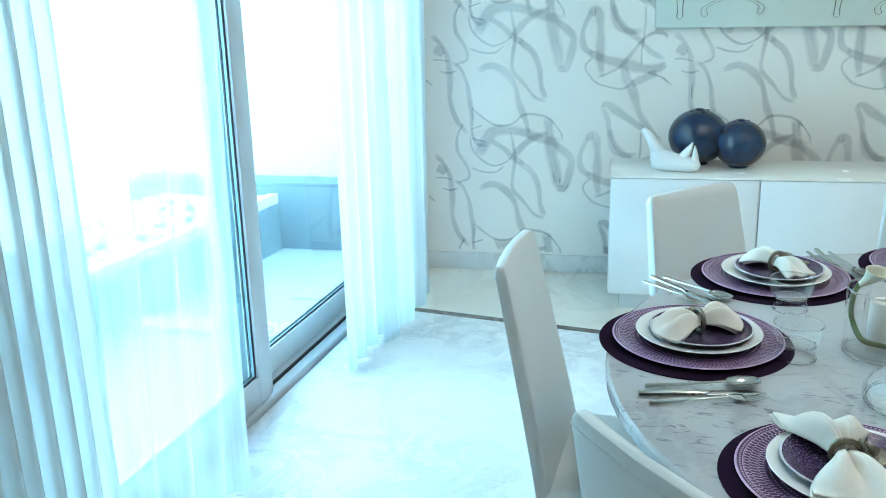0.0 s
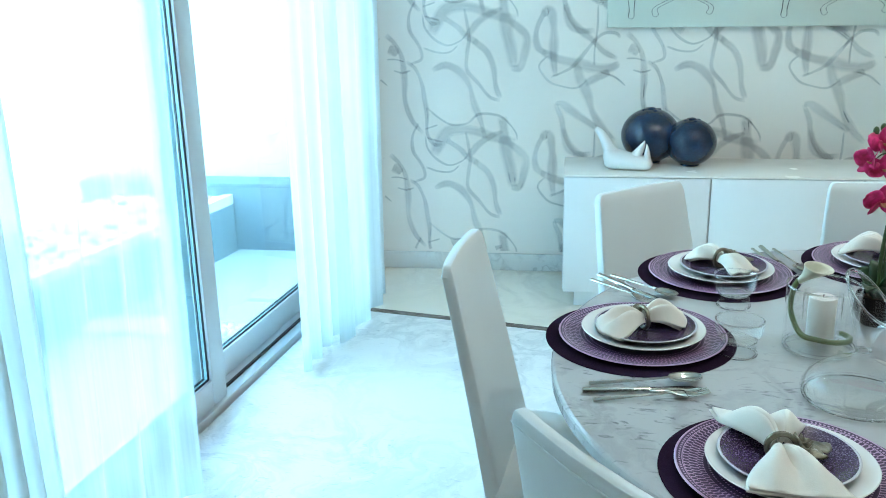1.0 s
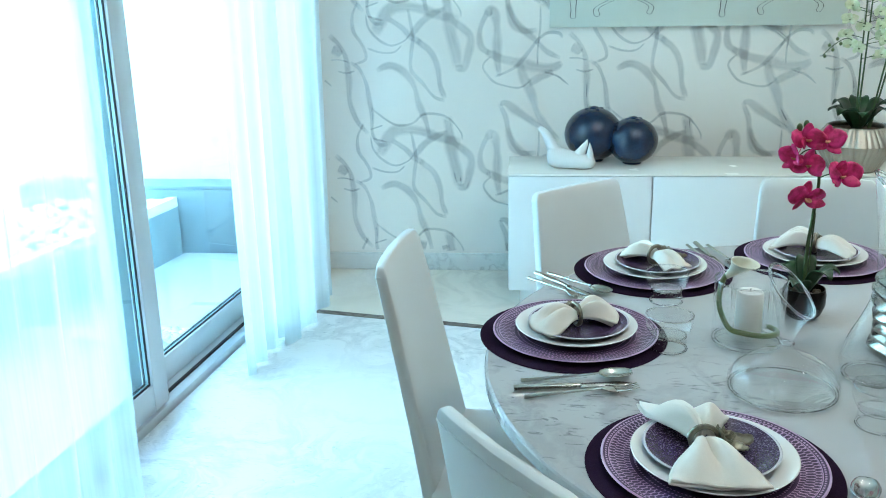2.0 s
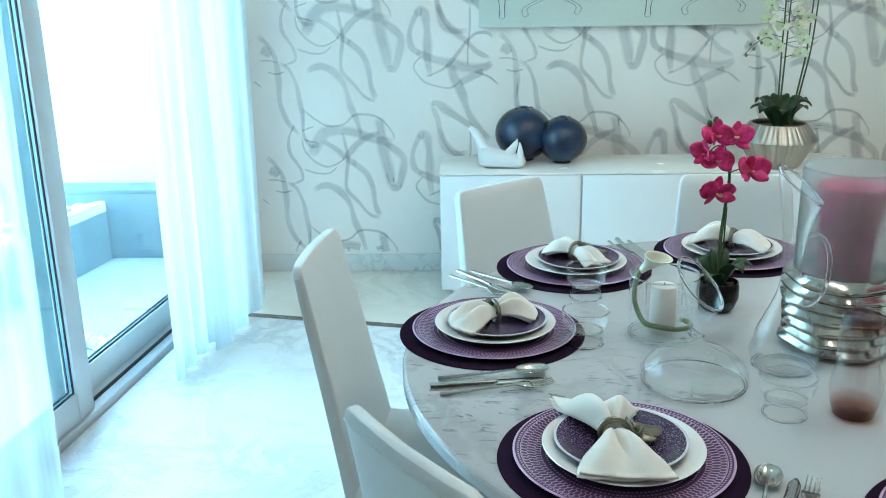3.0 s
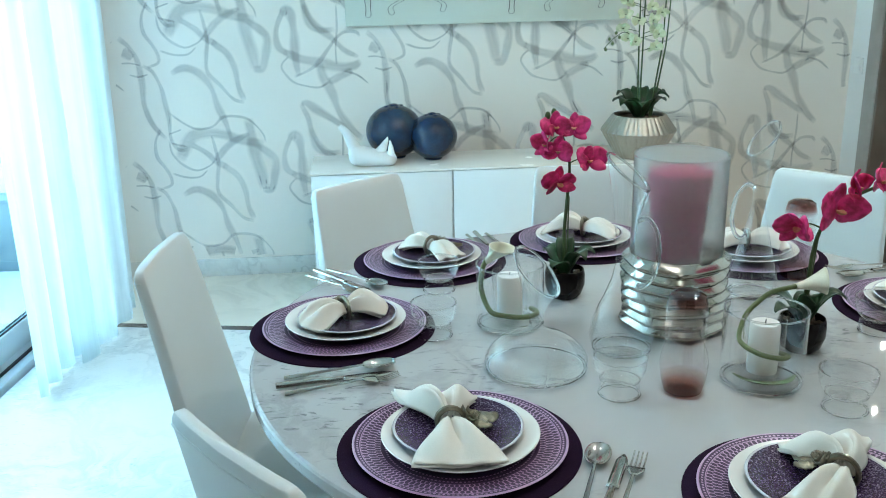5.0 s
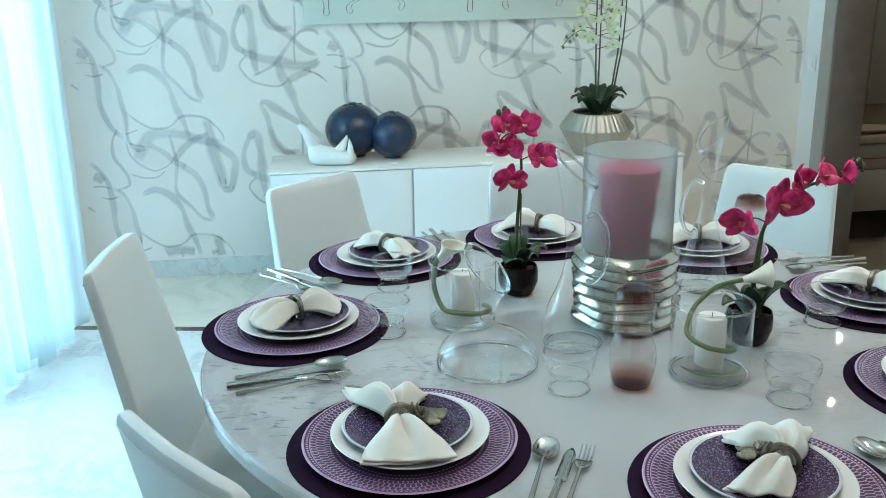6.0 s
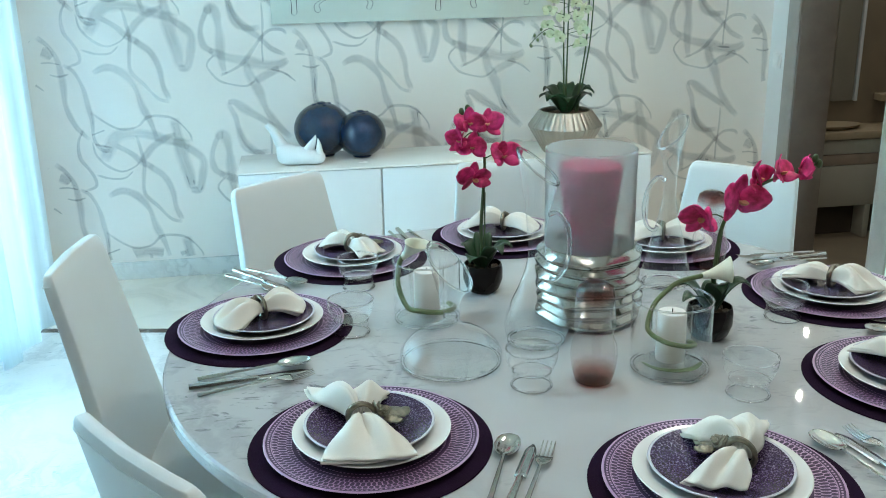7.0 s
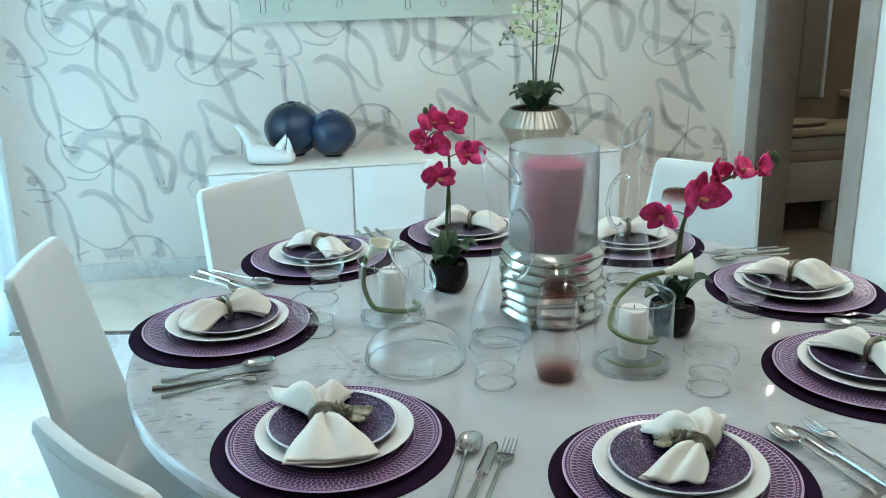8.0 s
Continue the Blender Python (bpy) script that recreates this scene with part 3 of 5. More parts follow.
rail(door, "sill", S0, S1, -0.19, -0.005, -0.02, 0.022)
rail(door, "sill_track", S0, S1, -0.055, -0.045, 0.022, 0.03, "seal", 0)
rail(door, "head_frame", S0, S1, -0.19, -0.005, TOP - 0.06, TOP)
for s0, s1 in ((S0, S0 + 0.05), (S1 - 0.05, S1)):
    rail(door, "side_frame", s0, s1, -0.19, -0.005, 0.022, TOP - 0.06)
for s0, s1, n0 in ((-1.19, 0.0, -0.05), (-0.12, 1.04, -0.125)):
    n1 = n0 + 0.042
    rail(door, "bottom_rail", s0 + 0.09, s1 - 0.09, n0, n1, 0.03, 0.125)
    rail(door, "top_rail", s0 + 0.09, s1 - 0.09, n0, n1, TOP - 0.14, TOP - 0.06)
    for a, b in ((s0, s0 + 0.09), (s1 - 0.09, s1)):
        rail(door, "stile", a, b, n0, n1, 0.03, TOP - 0.06)
    for bead in (n0 + 0.009, n0 + 0.027):
        for a, b in ((s0 + 0.09, s0 + 0.095), (s1 - 0.095, s1 - 0.09)):
            rail(door, "gasket", a, b, bead, bead + 0.005, 0.125, TOP - 0.14, "seal", 0)
        rail(door, "gasket", s0 + 0.095, s1 - 0.095, bead, bead + 0.005, 0.125, 0.130, "seal", 0)
    pane = rail(door, "pane", s0 + 0.091, s1 - 0.091, n0 + 0.018, n0 + 0.024, 0.126, TOP - 0.141, "pane", 0)
    pane.visible_shadow = False
rail(door, "handle", -0.128, -0.114, -0.10, -0.085, 0.66, 0.90, "aluminium")

# ---- courtyard ----
structure("ground", box(-400, 400, -400, 400, -0.3, -0.12), M["ground"], "pale sandy ground round the house", "ground")
structure("terrace_paving", slab([(-4.2, -3.5), (along(-6, -0.2).x, along(-6, -0.2).y), (along(1.6, -0.2).x, along(1.6, -0.2).y), (-1.1, 4.7), (-4.2, 4.7)], -0.12, -0.03), M["paving"], "pale stone paving of the courtyard", "paving")
structure("courtyard_wall_north", box(-4.4, -1.02, 4.72, 4.9, -0.12, 4.2), M["render"], "sunlit white rendered courtyard wall", "wall")
structure("courtyard_wall_west", box(-4.4, -4.2, -3.5, 4.72, -0.12, 4.2), M["render"], "sunlit white rendered courtyard wall", "wall")
low = thing("low_wall", "low blue-grey stone wall at the courtyard end", "low wall")
part("wall_body", box(-2.60, -1.03, 4.55, 4.71, -0.03, 0.312, 0.004), M["tile"], low)
part("coping", box(-2.60, -1.03, 4.548, 4.712, 0.312, 0.334, 0.003), M["tile"], low)


def pebbles(name, label, x0, x1, y0, y1, z, n, shear=0.0, parent=None):
    rng = random.Random(4)
    bm = bmesh.new()
    for _ in range(n):
        y = rng.uniform(y0, y1)
        m = Matrix.LocRotScale((rng.uniform(x0, x1) + shear * (y - y0), y, z + rng.uniform(0, 0.012)), Euler((rng.uniform(-.4, .4), rng.uniform(-.4, .4), rng.uniform(0, 6))), [rng.uniform(0.014, 0.028) * q for q in (1.25, 0.9, 0.65)])
        bmesh.ops.create_icosphere(bm, subdivisions=1, radius=1.0, matrix=m)
    return tagged(part(name, bm, M["pebble"], parent, smooth=80), label, "pebbles", kind="stuff")


def planter(name, x0, x1, y0, y1, z1, shear, label, stones):
    t = thing(name, label, "planter")
    cx = lambda x, y: x + shear * (y - y0)
    w = 0.05
    outer = [(x0, y0), (x1, y0), (cx(x1, y1), y1), (cx(x0, y1), y1)]
    part("box", slab(outer, -0.03, z1 - 0.05), M["tile"], t)
    for name_, c in (("rim", [(x0, y0), (x1, y0), (x1, y0 + w), (x0, y0 + w)]), ("rim", [(x1 - w, y0 + w), (x1, y0 + w), (cx(x1, y1), y1), (cx(x1, y1) - w, y1)])):
        part(name_, slab(c, z1 - 0.05, z1), M["paint"], t)
    pebbles("pebbles", label="white pebbles filling the planter", x0=x0, x1=x1 - w, y0=y0 + w, y1=y1, z=z1 - 0.03, n=stones, shear=shear)


planter("raised_planter", -2.75, -2.10, 2.85, 4.53, 0.28, 0.217, "raised stone planter topped with white pebbles", 900)
planter("low_planter", -2.9, -2.3, 2.2, 2.8, 0.14, 0.0, "low white planter beside the terrace", 200)
pebbles("pebble_strip", "strip of white pebbles let into the terrace", -2.2, -1.24, 3.36, 3.46, -0.02, 420)


# ---- curtains ----
def curtain(name, s0, s1, n, amp, folds, material, label, top=2.62, seed=0, drift=0.0):
    rng = random.Random(seed)
    ph = [rng.uniform(0, 6) for _ in range(4)]

    def fn(u, v):
        z = 0.012 + v * (top - 0.012)
        s = (s0 + s1) / 2 + (u - 0.5) * (s1 - s0) + drift * v
        w = math.sin(u * folds * math.tau + ph[0] + 0.25 * math.sin(3 * v + ph[1])) + 0.28 * math.sin(u * folds * 2.3 * math.tau + ph[2]) + 0.25 * math.sin(u * 5 + v * 4 + ph[3])
        return along(s, n + amp * w * (0.65 + 0.35 * (1 - v)), z)

    t = thing(name, label, "curtain")
    part("cloth", sheet(fn, max(24, int(folds * 14)), 22), M[material], t, smooth=80)
    part("hem", sheet(lambda u, v: Vector(fn(u, v * 0.028)) + Vector((0.0015, -0.0015, 0)), max(24, int(folds * 14)), 2), M[material], t, smooth=80)
    return t


curtain("sheer_curtain", 0.26, 0.66, 0.15, 0.022, 3.2, "curtain_full", "gathered white voile curtain hanging to the marble floor", seed=1)
curtain("sheer_curtain", 0.54, 1.12, 0.20, 0.018, 3.0, "curtain_full", "gathered white voile curtain hanging in the corner", seed=2)
curtain("sheer_curtain", -1.12, -0.53, 0.17, 0.02, 4, "curtain", "thin see-through white voile curtain drawn across the glass door", seed=3, drift=0.12)
curtain("sheer_curtain", -2.1, -1.14, 0.24, 0.020, 19, "curtain_full", "bunched white voile curtain with fine vertical creases", seed=5)
track = thing("curtain_rail", "white ceiling rail for the curtains", "curtain rail")
part("rail", box(S0, 1.3, 0.13, 0.26, 2.62, 2.66, 0.003, m=DOOR), M["plastic"], track)

# ---- washroom beyond the doorway ----
casing = thing("door_casing", "taupe veneered door casing round the open doorway", "door casing", kind="structure")
for nm, (x0, x1, y0, y1, z0, z1) in {"casing_far": (EAST - 0.012, EAST, D1 + 0.002, D1 + 0.10, 0, DH + 0.06), "casing_near": (EAST - 0.012, EAST, D0 - 0.1, D0, 0, DH + 0.06)}.items():
    part(nm, box(x0, x1, y0, y1, z0, z1, 0.003), M["casing"], casing)
# far jamb takes the darker copy, its shade put into the colour
part("jamb", box(EAST - 0.01, EAST + 0.165, D1 - 0.02, D1 - 0.001, 0, DH, 0.003), M["casing_shaded"], casing)
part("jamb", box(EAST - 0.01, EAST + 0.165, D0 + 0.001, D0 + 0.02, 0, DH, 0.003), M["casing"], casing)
part("head", box(EAST - 0.01, EAST + 0.165, D0 + 0.02, D1 - 0.02, DH - 0.02, DH - 0.001, 0.003), M["casing"], casing)
X2, XV = EAST + 0.17, EAST + 0.22
WB = 4.32  # back wall of the washroom
structure("washroom_floor", box(EAST, X2 + 1.6, 2.6, WB, -0.1, -0.002), M["brown_stone"], "brown stone washroom floor", "floor")
structure("washroom_wall_1", box(X2 + 1.6, X2 + 1.8, 2.4, WB + 0.2, -0.1, HEIGHT), M["brown_stone"], "brown stone washroom wall", "wall")
structure("washroom_wall_2", box(EAST + 0.201, X2 + 1.6, WB, WB + 0.2, -0.1, HEIGHT), M["brown_stone"], "brown stone washroom wall", "wall")
structure("washroom_wall_3", box(X2, X2 + 1.6, 2.4, 2.6, -0.1, HEIGHT), M["brown_stone"], "brown stone washroom wall", "wall")
structure("washroom_ceiling", box(EAST + 0.201, X2 + 1.8, 2.4, WB + 0.2, HEIGHT, HEIGHT + 0.2), M["ceiling"], "plain washroom ceiling", "ceiling")

# ---- sideboard ----
SB0, SB1, SBF, SBT = -0.008, 1.741, 3.732, 0.588
sideboard = thing("sideboard", "long low white lacquered sideboard with handleless doors", "sideboard")
part("body", box(SB0, SB1, SBF + 0.022, 4.085, 0.085, SBT - 0.009, 0.002), M["lacquer"], sideboard)
part("top", box(SB0 - 0.002, SB1 + 0.002, SBF - 0.001, 4.087, SBT - 0.008, SBT, 0.002), M["lacquer_top"], sideboard, "cream lacquered top")
part("plinth", box(SB0 + 0.05, SB1 - 0.05, SBF + 0.06, 4.06, 0.0, 0.085, 0.002), M["lacquer"], sideboard)
step = (SB1 - SB0) / 3
for i in range(3):
    part("door", box(SB0 + i * step + 0.003, SB0 + (i + 1) * step - 0.003, SBF, SBF + 0.02, 0.082, SBT - 0.011, 0.003), M["lacquer"], sideboard)


# ---- dining table ----
TX, TY, TR, TZ = 0.706, 1.552, 0.708, 0.75
table = thing("dining_table", "round dining table with a grey-white marble top", "table", m=pose(TX, TY, 0))
part("tabletop", lathe([(0, TZ), (TR - 0.006, TZ), (TR - 0.002, TZ - 0.002), (TR, TZ - 0.006), (TR, TZ - 0.022), (TR - 0.006, TZ - 0.028), (0, TZ - 0.028)], 128), M["table"], table, smooth=20)
part("pedestal", lathe([(0, TZ - 0.028), (0.2, TZ - 0.028), (0.2, TZ - 0.05), (0.09, TZ - 0.09), (0.07, 0.35), (0.09, 0.06), (0.30, 0.025), (0.31, 0.0), (0, 0)], 48), M["lacquer"], table)


# ---- chairs: x across, +y behind the sitter ----
def chair():
    t = thing("dining_chair", "dining chair covered all over in white leather", "chair", "chairs round the table")
    w, wt, z0, z1 = 0.182, 0.138, 0.36, 0.889

    def back(u, v):
        # closed outline of the slab, from the seat to the rounded top
        a = math.tau * u
        h = z0 + (z1 - z0) * v
        hw = w + (wt - w) * v
        th = 0.019 - 0.005 * v
        front = 0.166 + 0.005 * v
        if v > 0.955:
            q = (v - 0.955) / 0.045
            hw -= 0.013 * (1 - math.sqrt(max(0, 1 - q * q)))
            th *= 1 - 0.4 * q * q
        ca, sa = math.cos(a), math.sin(a)
        ex = 0.22
        x = hw * math.copysign(abs(ca) ** ex, ca)
        y = th * math.copysign(abs(sa) ** ex, sa)
        return (x, front + 0.019 + 0.10 * (v ** 1.1) + y + 0.010 * math.cos(x / hw * 1.4) * v, h)

    n, k = 48, 24
    bm = bmesh.new()
    rings = [[bm.verts.new(back(i / n, 1 - (1 - j / k) ** 1.9)) for i in range(n)] for j in range(k + 1)]
    for a, b in zip(rings, rings[1:]):
        for i in range(n):
            bm.faces.new((a[i], a[(i + 1) % n], b[(i + 1) % n], b[i]))
    bm.faces.new(rings[0][::-1])
    bm.faces.new(rings[-1])
    part("backrest", bm, M["leather"], t, smooth=50)
    part("piping", tube([back(0.5 * i / 12, 0.962) for i in range(13)], 0.0016, 6, 2), M["leather"], t)
    part("seat", box(-w, w, -0.22, 0.20, 0.37, 0.455, 0.022, 4), M["leather"], t, smooth=60)
    for sx in (-1, 1):
        part("leg", box(sx * (w - 0.025) - 0.022, sx * (w - 0.025) + 0.022, -0.21, -0.166, 0, 0.375, 0.006), M["leather"], t)
        part("leg", box(sx * (w - 0.025) - 0.022, sx * (w - 0.025) + 0.022, 0.165, 0.212, 0, 0.375, 0.006), M["leather"], t)
    return t


first = chair()
CHAIRS = [(-0.196, 1.766, 174), (0.187, 2.295, 130), (0.800, 2.37, 87), (1.37, 2.16, 43), (0.040, 0.971, 217), (1.70, 1.62, 3)]
for i, (x, y, turn) in enumerate(CHAIRS):
    m = pose(x, y, 0, 0, 0, turn - 90) @ Matrix.Translation((0, -0.30, 0))
    if i == 0:
        first.matrix_basis = m
    else:
        copy_thing(first, m)

# ---- place settings: -y to the sitter, +x to the sitter's right ----
SETTINGS = [  # centre, turn, napkin's direction, salad plate and napkin
    (0.160, 1.656, -79, 24), (0.355, 2.036, -138, -55), (0.332, 1.183, -25, 92), (0.777, 0.986, 12, 42),
    (1.215, 1.215, 65, 111), (1.296, 1.600, 98, 126), (1.085, 1.975, 140, 165), (0.735, 2.135, 190, 154),
]


def placemat():
    return tagged(part("placemat", lathe([(0, 0), (0.1754, 0), (0.1757, 0.001), (0.175, 0.0022), (0, 0.0022)], 72), M["felt"]), "round dark purple felt placemat on the marble table", "placemat", "placemats")


def charger():
    return tagged(part("charger_plate", lathe([(0, 0), (0.10, 0), (0.125, 0.004), (0.1535, 0.0095), (0.155, 0.0105), (0.1535, 0.0118), (0.125, 0.0068), (0.096, 0.0035), (0, 0.0035)], 80), M["charger"]), "purple charger plate with a pale pink openwork border", "charger plate", "charger plates")


def dinner_plate():
    return tagged(part("dinner_plate", lathe([(0, 0), (0.065, 0), (0.068, 0.002), (0.1, 0.012), (0.1135, 0.017), (0.1145, 0.0182), (0.1132, 0.0192), (0.098, 0.0155), (0.072, 0.0065), (0, 0.0062)], 64), M["porcelain"]), "white porcelain dinner plate on a purple charger", "plate", "dinner plates")


def salad_plate():
    return tagged(part("salad_plate", lathe([(0, 0), (0.05, 0), (0.053, 0.002), (0.08, 0.011), (0.0935, 0.017), (0.0945, 0.0182), (0.0932, 0.0192), (0.078, 0.0145), (0.058, 0.0065), (0, 0.006)], 64), M["glaze"]), "speckled purple salad plate with a pale rim", "plate", "salad plates")


def napkin(seed, side, lobes):
    """A linen napkin drawn through a ring along x; each lobe: length, half width, slant of its end, puff, roundness, swing."""
    rng = random.Random(seed)
    p = [rng.uniform(-1, 1) for _ in range(8)]
    t = thing("napkin", "cream linen napkin drawn through a pewter napkin ring", "napkin", "napkins")

    def lobe(way, ply):
        length, half, slant, puff, bend, swing = lobes[0 if way > 0 else 1]

        def fn(u, v):
            c = v * 2 - 1
            r = u * (1 - 0.03 * ply)
            open_ = math.sin(r * math.pi / 2) ** 1.15
            end = length * (1 + slant * c - bend * c * c + 0.05 * ply * c)
            x = way * (0.003 + (end - 0.003) * r)
            y = c * (0.012 + (half - 0.012) * open_) + 0.004 * ply
            ridge = math.exp(-((abs(c - 0.12 * p[5]) - 0.46) / 0.34) ** 2)
            valley = math.exp(-((c - 0.12 * p[5]) / (0.12 + 0.16 * r)) ** 2)
            body = math.sin(math.pi * min(1.0, 0.20 + 0.78 * r))
            z = 0.008 + puff * body * (0.55 + 0.45 * ridge) * (1 - 0.55 * c ** 4) - 0.6 * puff * valley * max(0.0, 1 - 1.25 * r) * min(1, r * 7)
            z += 0.0022 * math.sin(c * 7 + r * 4 + p[6] * 3) * r + 0.006 * p[7] * r * c
            low = 0.002 + 0.010 * max(0.0, math.hypot(x, y) - 0.055) / 0.05
            turn = radians(swing) * min(1.0, r * 2.5)
            return (x * math.cos(turn) - y * math.sin(turn), x * math.sin(turn) + y * math.cos(turn), max(low, z) - 0.0040 * ply * (0.3 + r))
        return sheet(fn, 18, 24, 0.0026)

    for way in (1, -1):
        for ply in (0, 1):
            part("fold", lobe(way, ply), M["linen"], t, smooth=70)
    ring = [(0.0, 0.0195 * math.cos(math.tau * i / 16), 0.020 + 0.0195 * math.sin(math.tau * i / 16)) for i in range(17)]
    rg = part("ring", tube(ring, lambda q: 0.0042 + 0.0006 * math.sin(q * 12), 8, 2), M["pewter"], t, "pewter ring")
    for i in range(5):
        a = i * 2.4
        rr = 0.0015 + 0.0018 * i
        m = pose(0.002, side * 0.027, 0.024, -side * 24 + 10 * math.cos(a), 12 * math.sin(a), 0) @ Matrix.Translation((rr * math.cos(a), rr * math.sin(a), -0.0008 * i))
        part("petal", sheet(lambda u, v: m @ Vector(((u - .5) * 0.017 * math.sqrt(max(0.02, 1 - (2 * v - 1) ** 2)), (v - .5) * 0.017, 0.006 * ((u - .5) ** 2 + (v - .5) ** 2) * 4)), 5, 6, 0.0014), M["pewter"], rg, "pewter rose petal")
    for a, size in ((side * 62, 1.3), (side * 118, 0.8)):
        m = pose(0, side * 0.026, 0.019, 0, 0, a) @ pose(0, 0, 0, 0, 10, 0)
        part("leaf", sheet(lambda u, v: m @ Vector((0.008 + 0.034 * size * u, (v - .5) * 0.030 * size * math.sin(math.pi * (0.14 + 0.82 * u)) ** 0.8, 0.004 * math.cos((v - .5) * 3) + 0.001 * math.sin(u * 22))), 10, 6, 0.0012), M["pewter"], rg, "pewter leaf")
    return t


def spoon():
    t = thing("spoon", "polished steel spoon with a hammered handle", "spoon", "spoons")

    def bowl(u, v):
        a = u * math.pi - math.pi / 2
        w = 0.0185 * math.cos(a) ** 0.7 if abs(math.cos(a)) > 1e-6 else 0
        c = v * 2 - 1
        return (c * w, 0.037 + 0.028 * math.sin(a) * 1.0, 0.010 - 0.0065 * (1 - c * c) * math.cos(a) + 0.002 * u)

    part("bowl", sheet(bowl, 14, 8, 0.0014), M["steel"], t, smooth=80)
    part("handle", tube([(0, 0.010, 0.0105), (0, -0.02, 0.0085), (0, -0.07, 0.006), (0, -0.125, 0.0035)], lambda q: 0.0023 + 0.0021 * q ** 1.5 + 0.0004 * math.sin(q * 75), 8, 8, flat=0.6), M["steel"], t)
    return t


def fork():
    t = thing("fork", "polished steel fork with a hammered handle", "fork", "forks")
    for i in range(4):
        x = (i - 1.5) * 0.0058
        part("tine", tube([(x, 0.028, 0.006), (x, 0.045, 0.0055), (x, 0.066, 0.0105)], lambda q: 0.0015 - 0.0007 * q, 6, 4), M["steel"], t)
    part("neck", sheet(lambda u, v: ((v - .5) * 0.0235 * (0.35 + 0.65 * min(1, u * 1.8)), 0.003 + 0.027 * u, 0.0095 - 0.004 * u), 6, 4, 0.0018), M["steel"], t, smooth=60)
    part("handle", tube([(0, 0.006, 0.0095), (0, -0.02, 0.008), (0, -0.07, 0.006), (0, -0.125, 0.0035)], lambda q: 0.0023 + 0.0021 * q ** 1.5 + 0.0004 * math.sin(q * 75), 8, 8, flat=0.6), M["steel"], t)
    return t


def knife():
    t = thing("knife", "polished steel table knife with a hammered handle", "knife", "knives")
    part("blade", sheet(lambda u, v: ((v - .5) * 0.017 * (1 if u < .75 else max(0.15, 1 - ((u - .75) / .25) ** 2)), -0.02 + 0.088 * u, 0.0035), 10, 3, 0.0016), M["steel"], t, smooth=60)
    part("handle", tube([(0, -0.018, 0.0045), (0, -0.06, 0.005), (0, -0.130, 0.005)], lambda q: 0.0042 + 0.0022 * q + 0.0004 * math.sin(q * 60), 8, 8, flat=0.7), M["steel"], t)
    return t


def lay(maker, where):
    ob = maker()
    ob.matrix_basis = where[0]
    for m in where[1:]:
        copy_thing(ob, m)


LOBES = {  # by place: the two lobes of each napkin
    0: ((0.090, 0.046, 0.10, 0.036, 0.22, 6), (0.096, 0.050, -0.10, 0.034, 0.25, 4)),
    1: ((0.080, 0.034, 0.05, 0.030, 0.05, 0), (0.082, 0.040, 0.10, 0.034, 0.05, 8)),
    2: ((0.104, 0.060, 0.20, 0.046, 0.02, 6), (0.112, 0.062, -0.10, 0.032, 0.02, 0)),
    3: ((0.100, 0.062, -0.10, 0.044, 0.10, 36), (0.084, 0.036, 0.16, 0.032, 0.05, 0)),
    4: ((0.092, 0.046, 0.05, 0.036, 0.10, 0), (0.094, 0.046, -0.08, 0.040, 0.06, -6)),
    5: ((0.090, 0.040, 0.12, 0.032, 0.16, 6), (0.088, 0.042, -0.16, 0.044, 0.04, -4)),
    6: ((0.086, 0.042, 0.08, 0.034, 0.10, 0), (0.090, 0.040, 0.06, 0.036, 0.12, 5)),
    7: ((0.090, 0.040, 0.10, 0.046, 0.04, 4), (0.088, 0.044, 0.05, 0.034, 0.14, 0)),
}
SPOTS = [(pose(x, y, TZ, 0, 0, turn), turn, nap) for x, y, turn, nap in SETTINGS]
rng = random.Random(11)
lay(placemat, [m @ pose(0, 0, 0.0002) for m, _, _ in SPOTS])
lay(charger, [m @ pose(0.0, 0.004, 0.0024, 0, 0, rng.uniform(0, 20)) for m, _, _ in SPOTS])
lay(dinner_plate, [m @ pose(0.0, 0.006, 0.0062) for m, _, _ in SPOTS])
lay(salad_plate, [m @ pose(rng.uniform(-.006, .006), 0.010, 0.0130, 0, 0, rng.uniform(0, 300)) for m, _, _ in SPOTS])
for i, (m, turn, nap) in enumerate(SPOTS):
    napkin(20 + i, 1 if i in (0, 1, 3) else -1, LOBES[i]).matrix_basis = pose({2: -0.014, 3: 0.026}.get(i, 0), 0, 0) @ m @ pose(0, 0.006, 0.022, 0, 0, nap - turn)
for maker, dx, dy in ((spoon, 0.197, 0.0), (knife, 0.226, -0.012), (fork, 0.252, -0.006)):
    lay(maker, [m @ pose(dx + rng.uniform(-.003, .003), dy - 0.01, 0.0005, 0, 0, rng.uniform(-4, 4)) for m, _, _ in SPOTS])

# ---- glass on the table ----
GLASS = M["glass"]


def hoop(r, z, thick, tilt=0.0, flat=1.0):
    """A closed glass bead of radius r, tipped along x."""
    bm = bmesh.new()
    n, k = 48, 8
    rings = []
    for i in range(n):
        a = math.tau * i / n
        rings.append([bm.verts.new(((r + thick * math.cos(b)) * math.cos(a), (r + thick * math.cos(b)) * math.sin(a), z + r * math.cos(a) * tilt + thick * flat * math.sin(b))) for b in (math.tau * j / k for j in range(k))])
    for i in range(n):
        for j in range(k):
            bm.faces.new((rings[i][j], rings[(i + 1) % n][j], rings[(i + 1) % n][(j + 1) % k], rings[i][(j + 1) % k]))
    bmesh.ops.recalc_face_normals(bm, faces=bm.faces)
    return bm


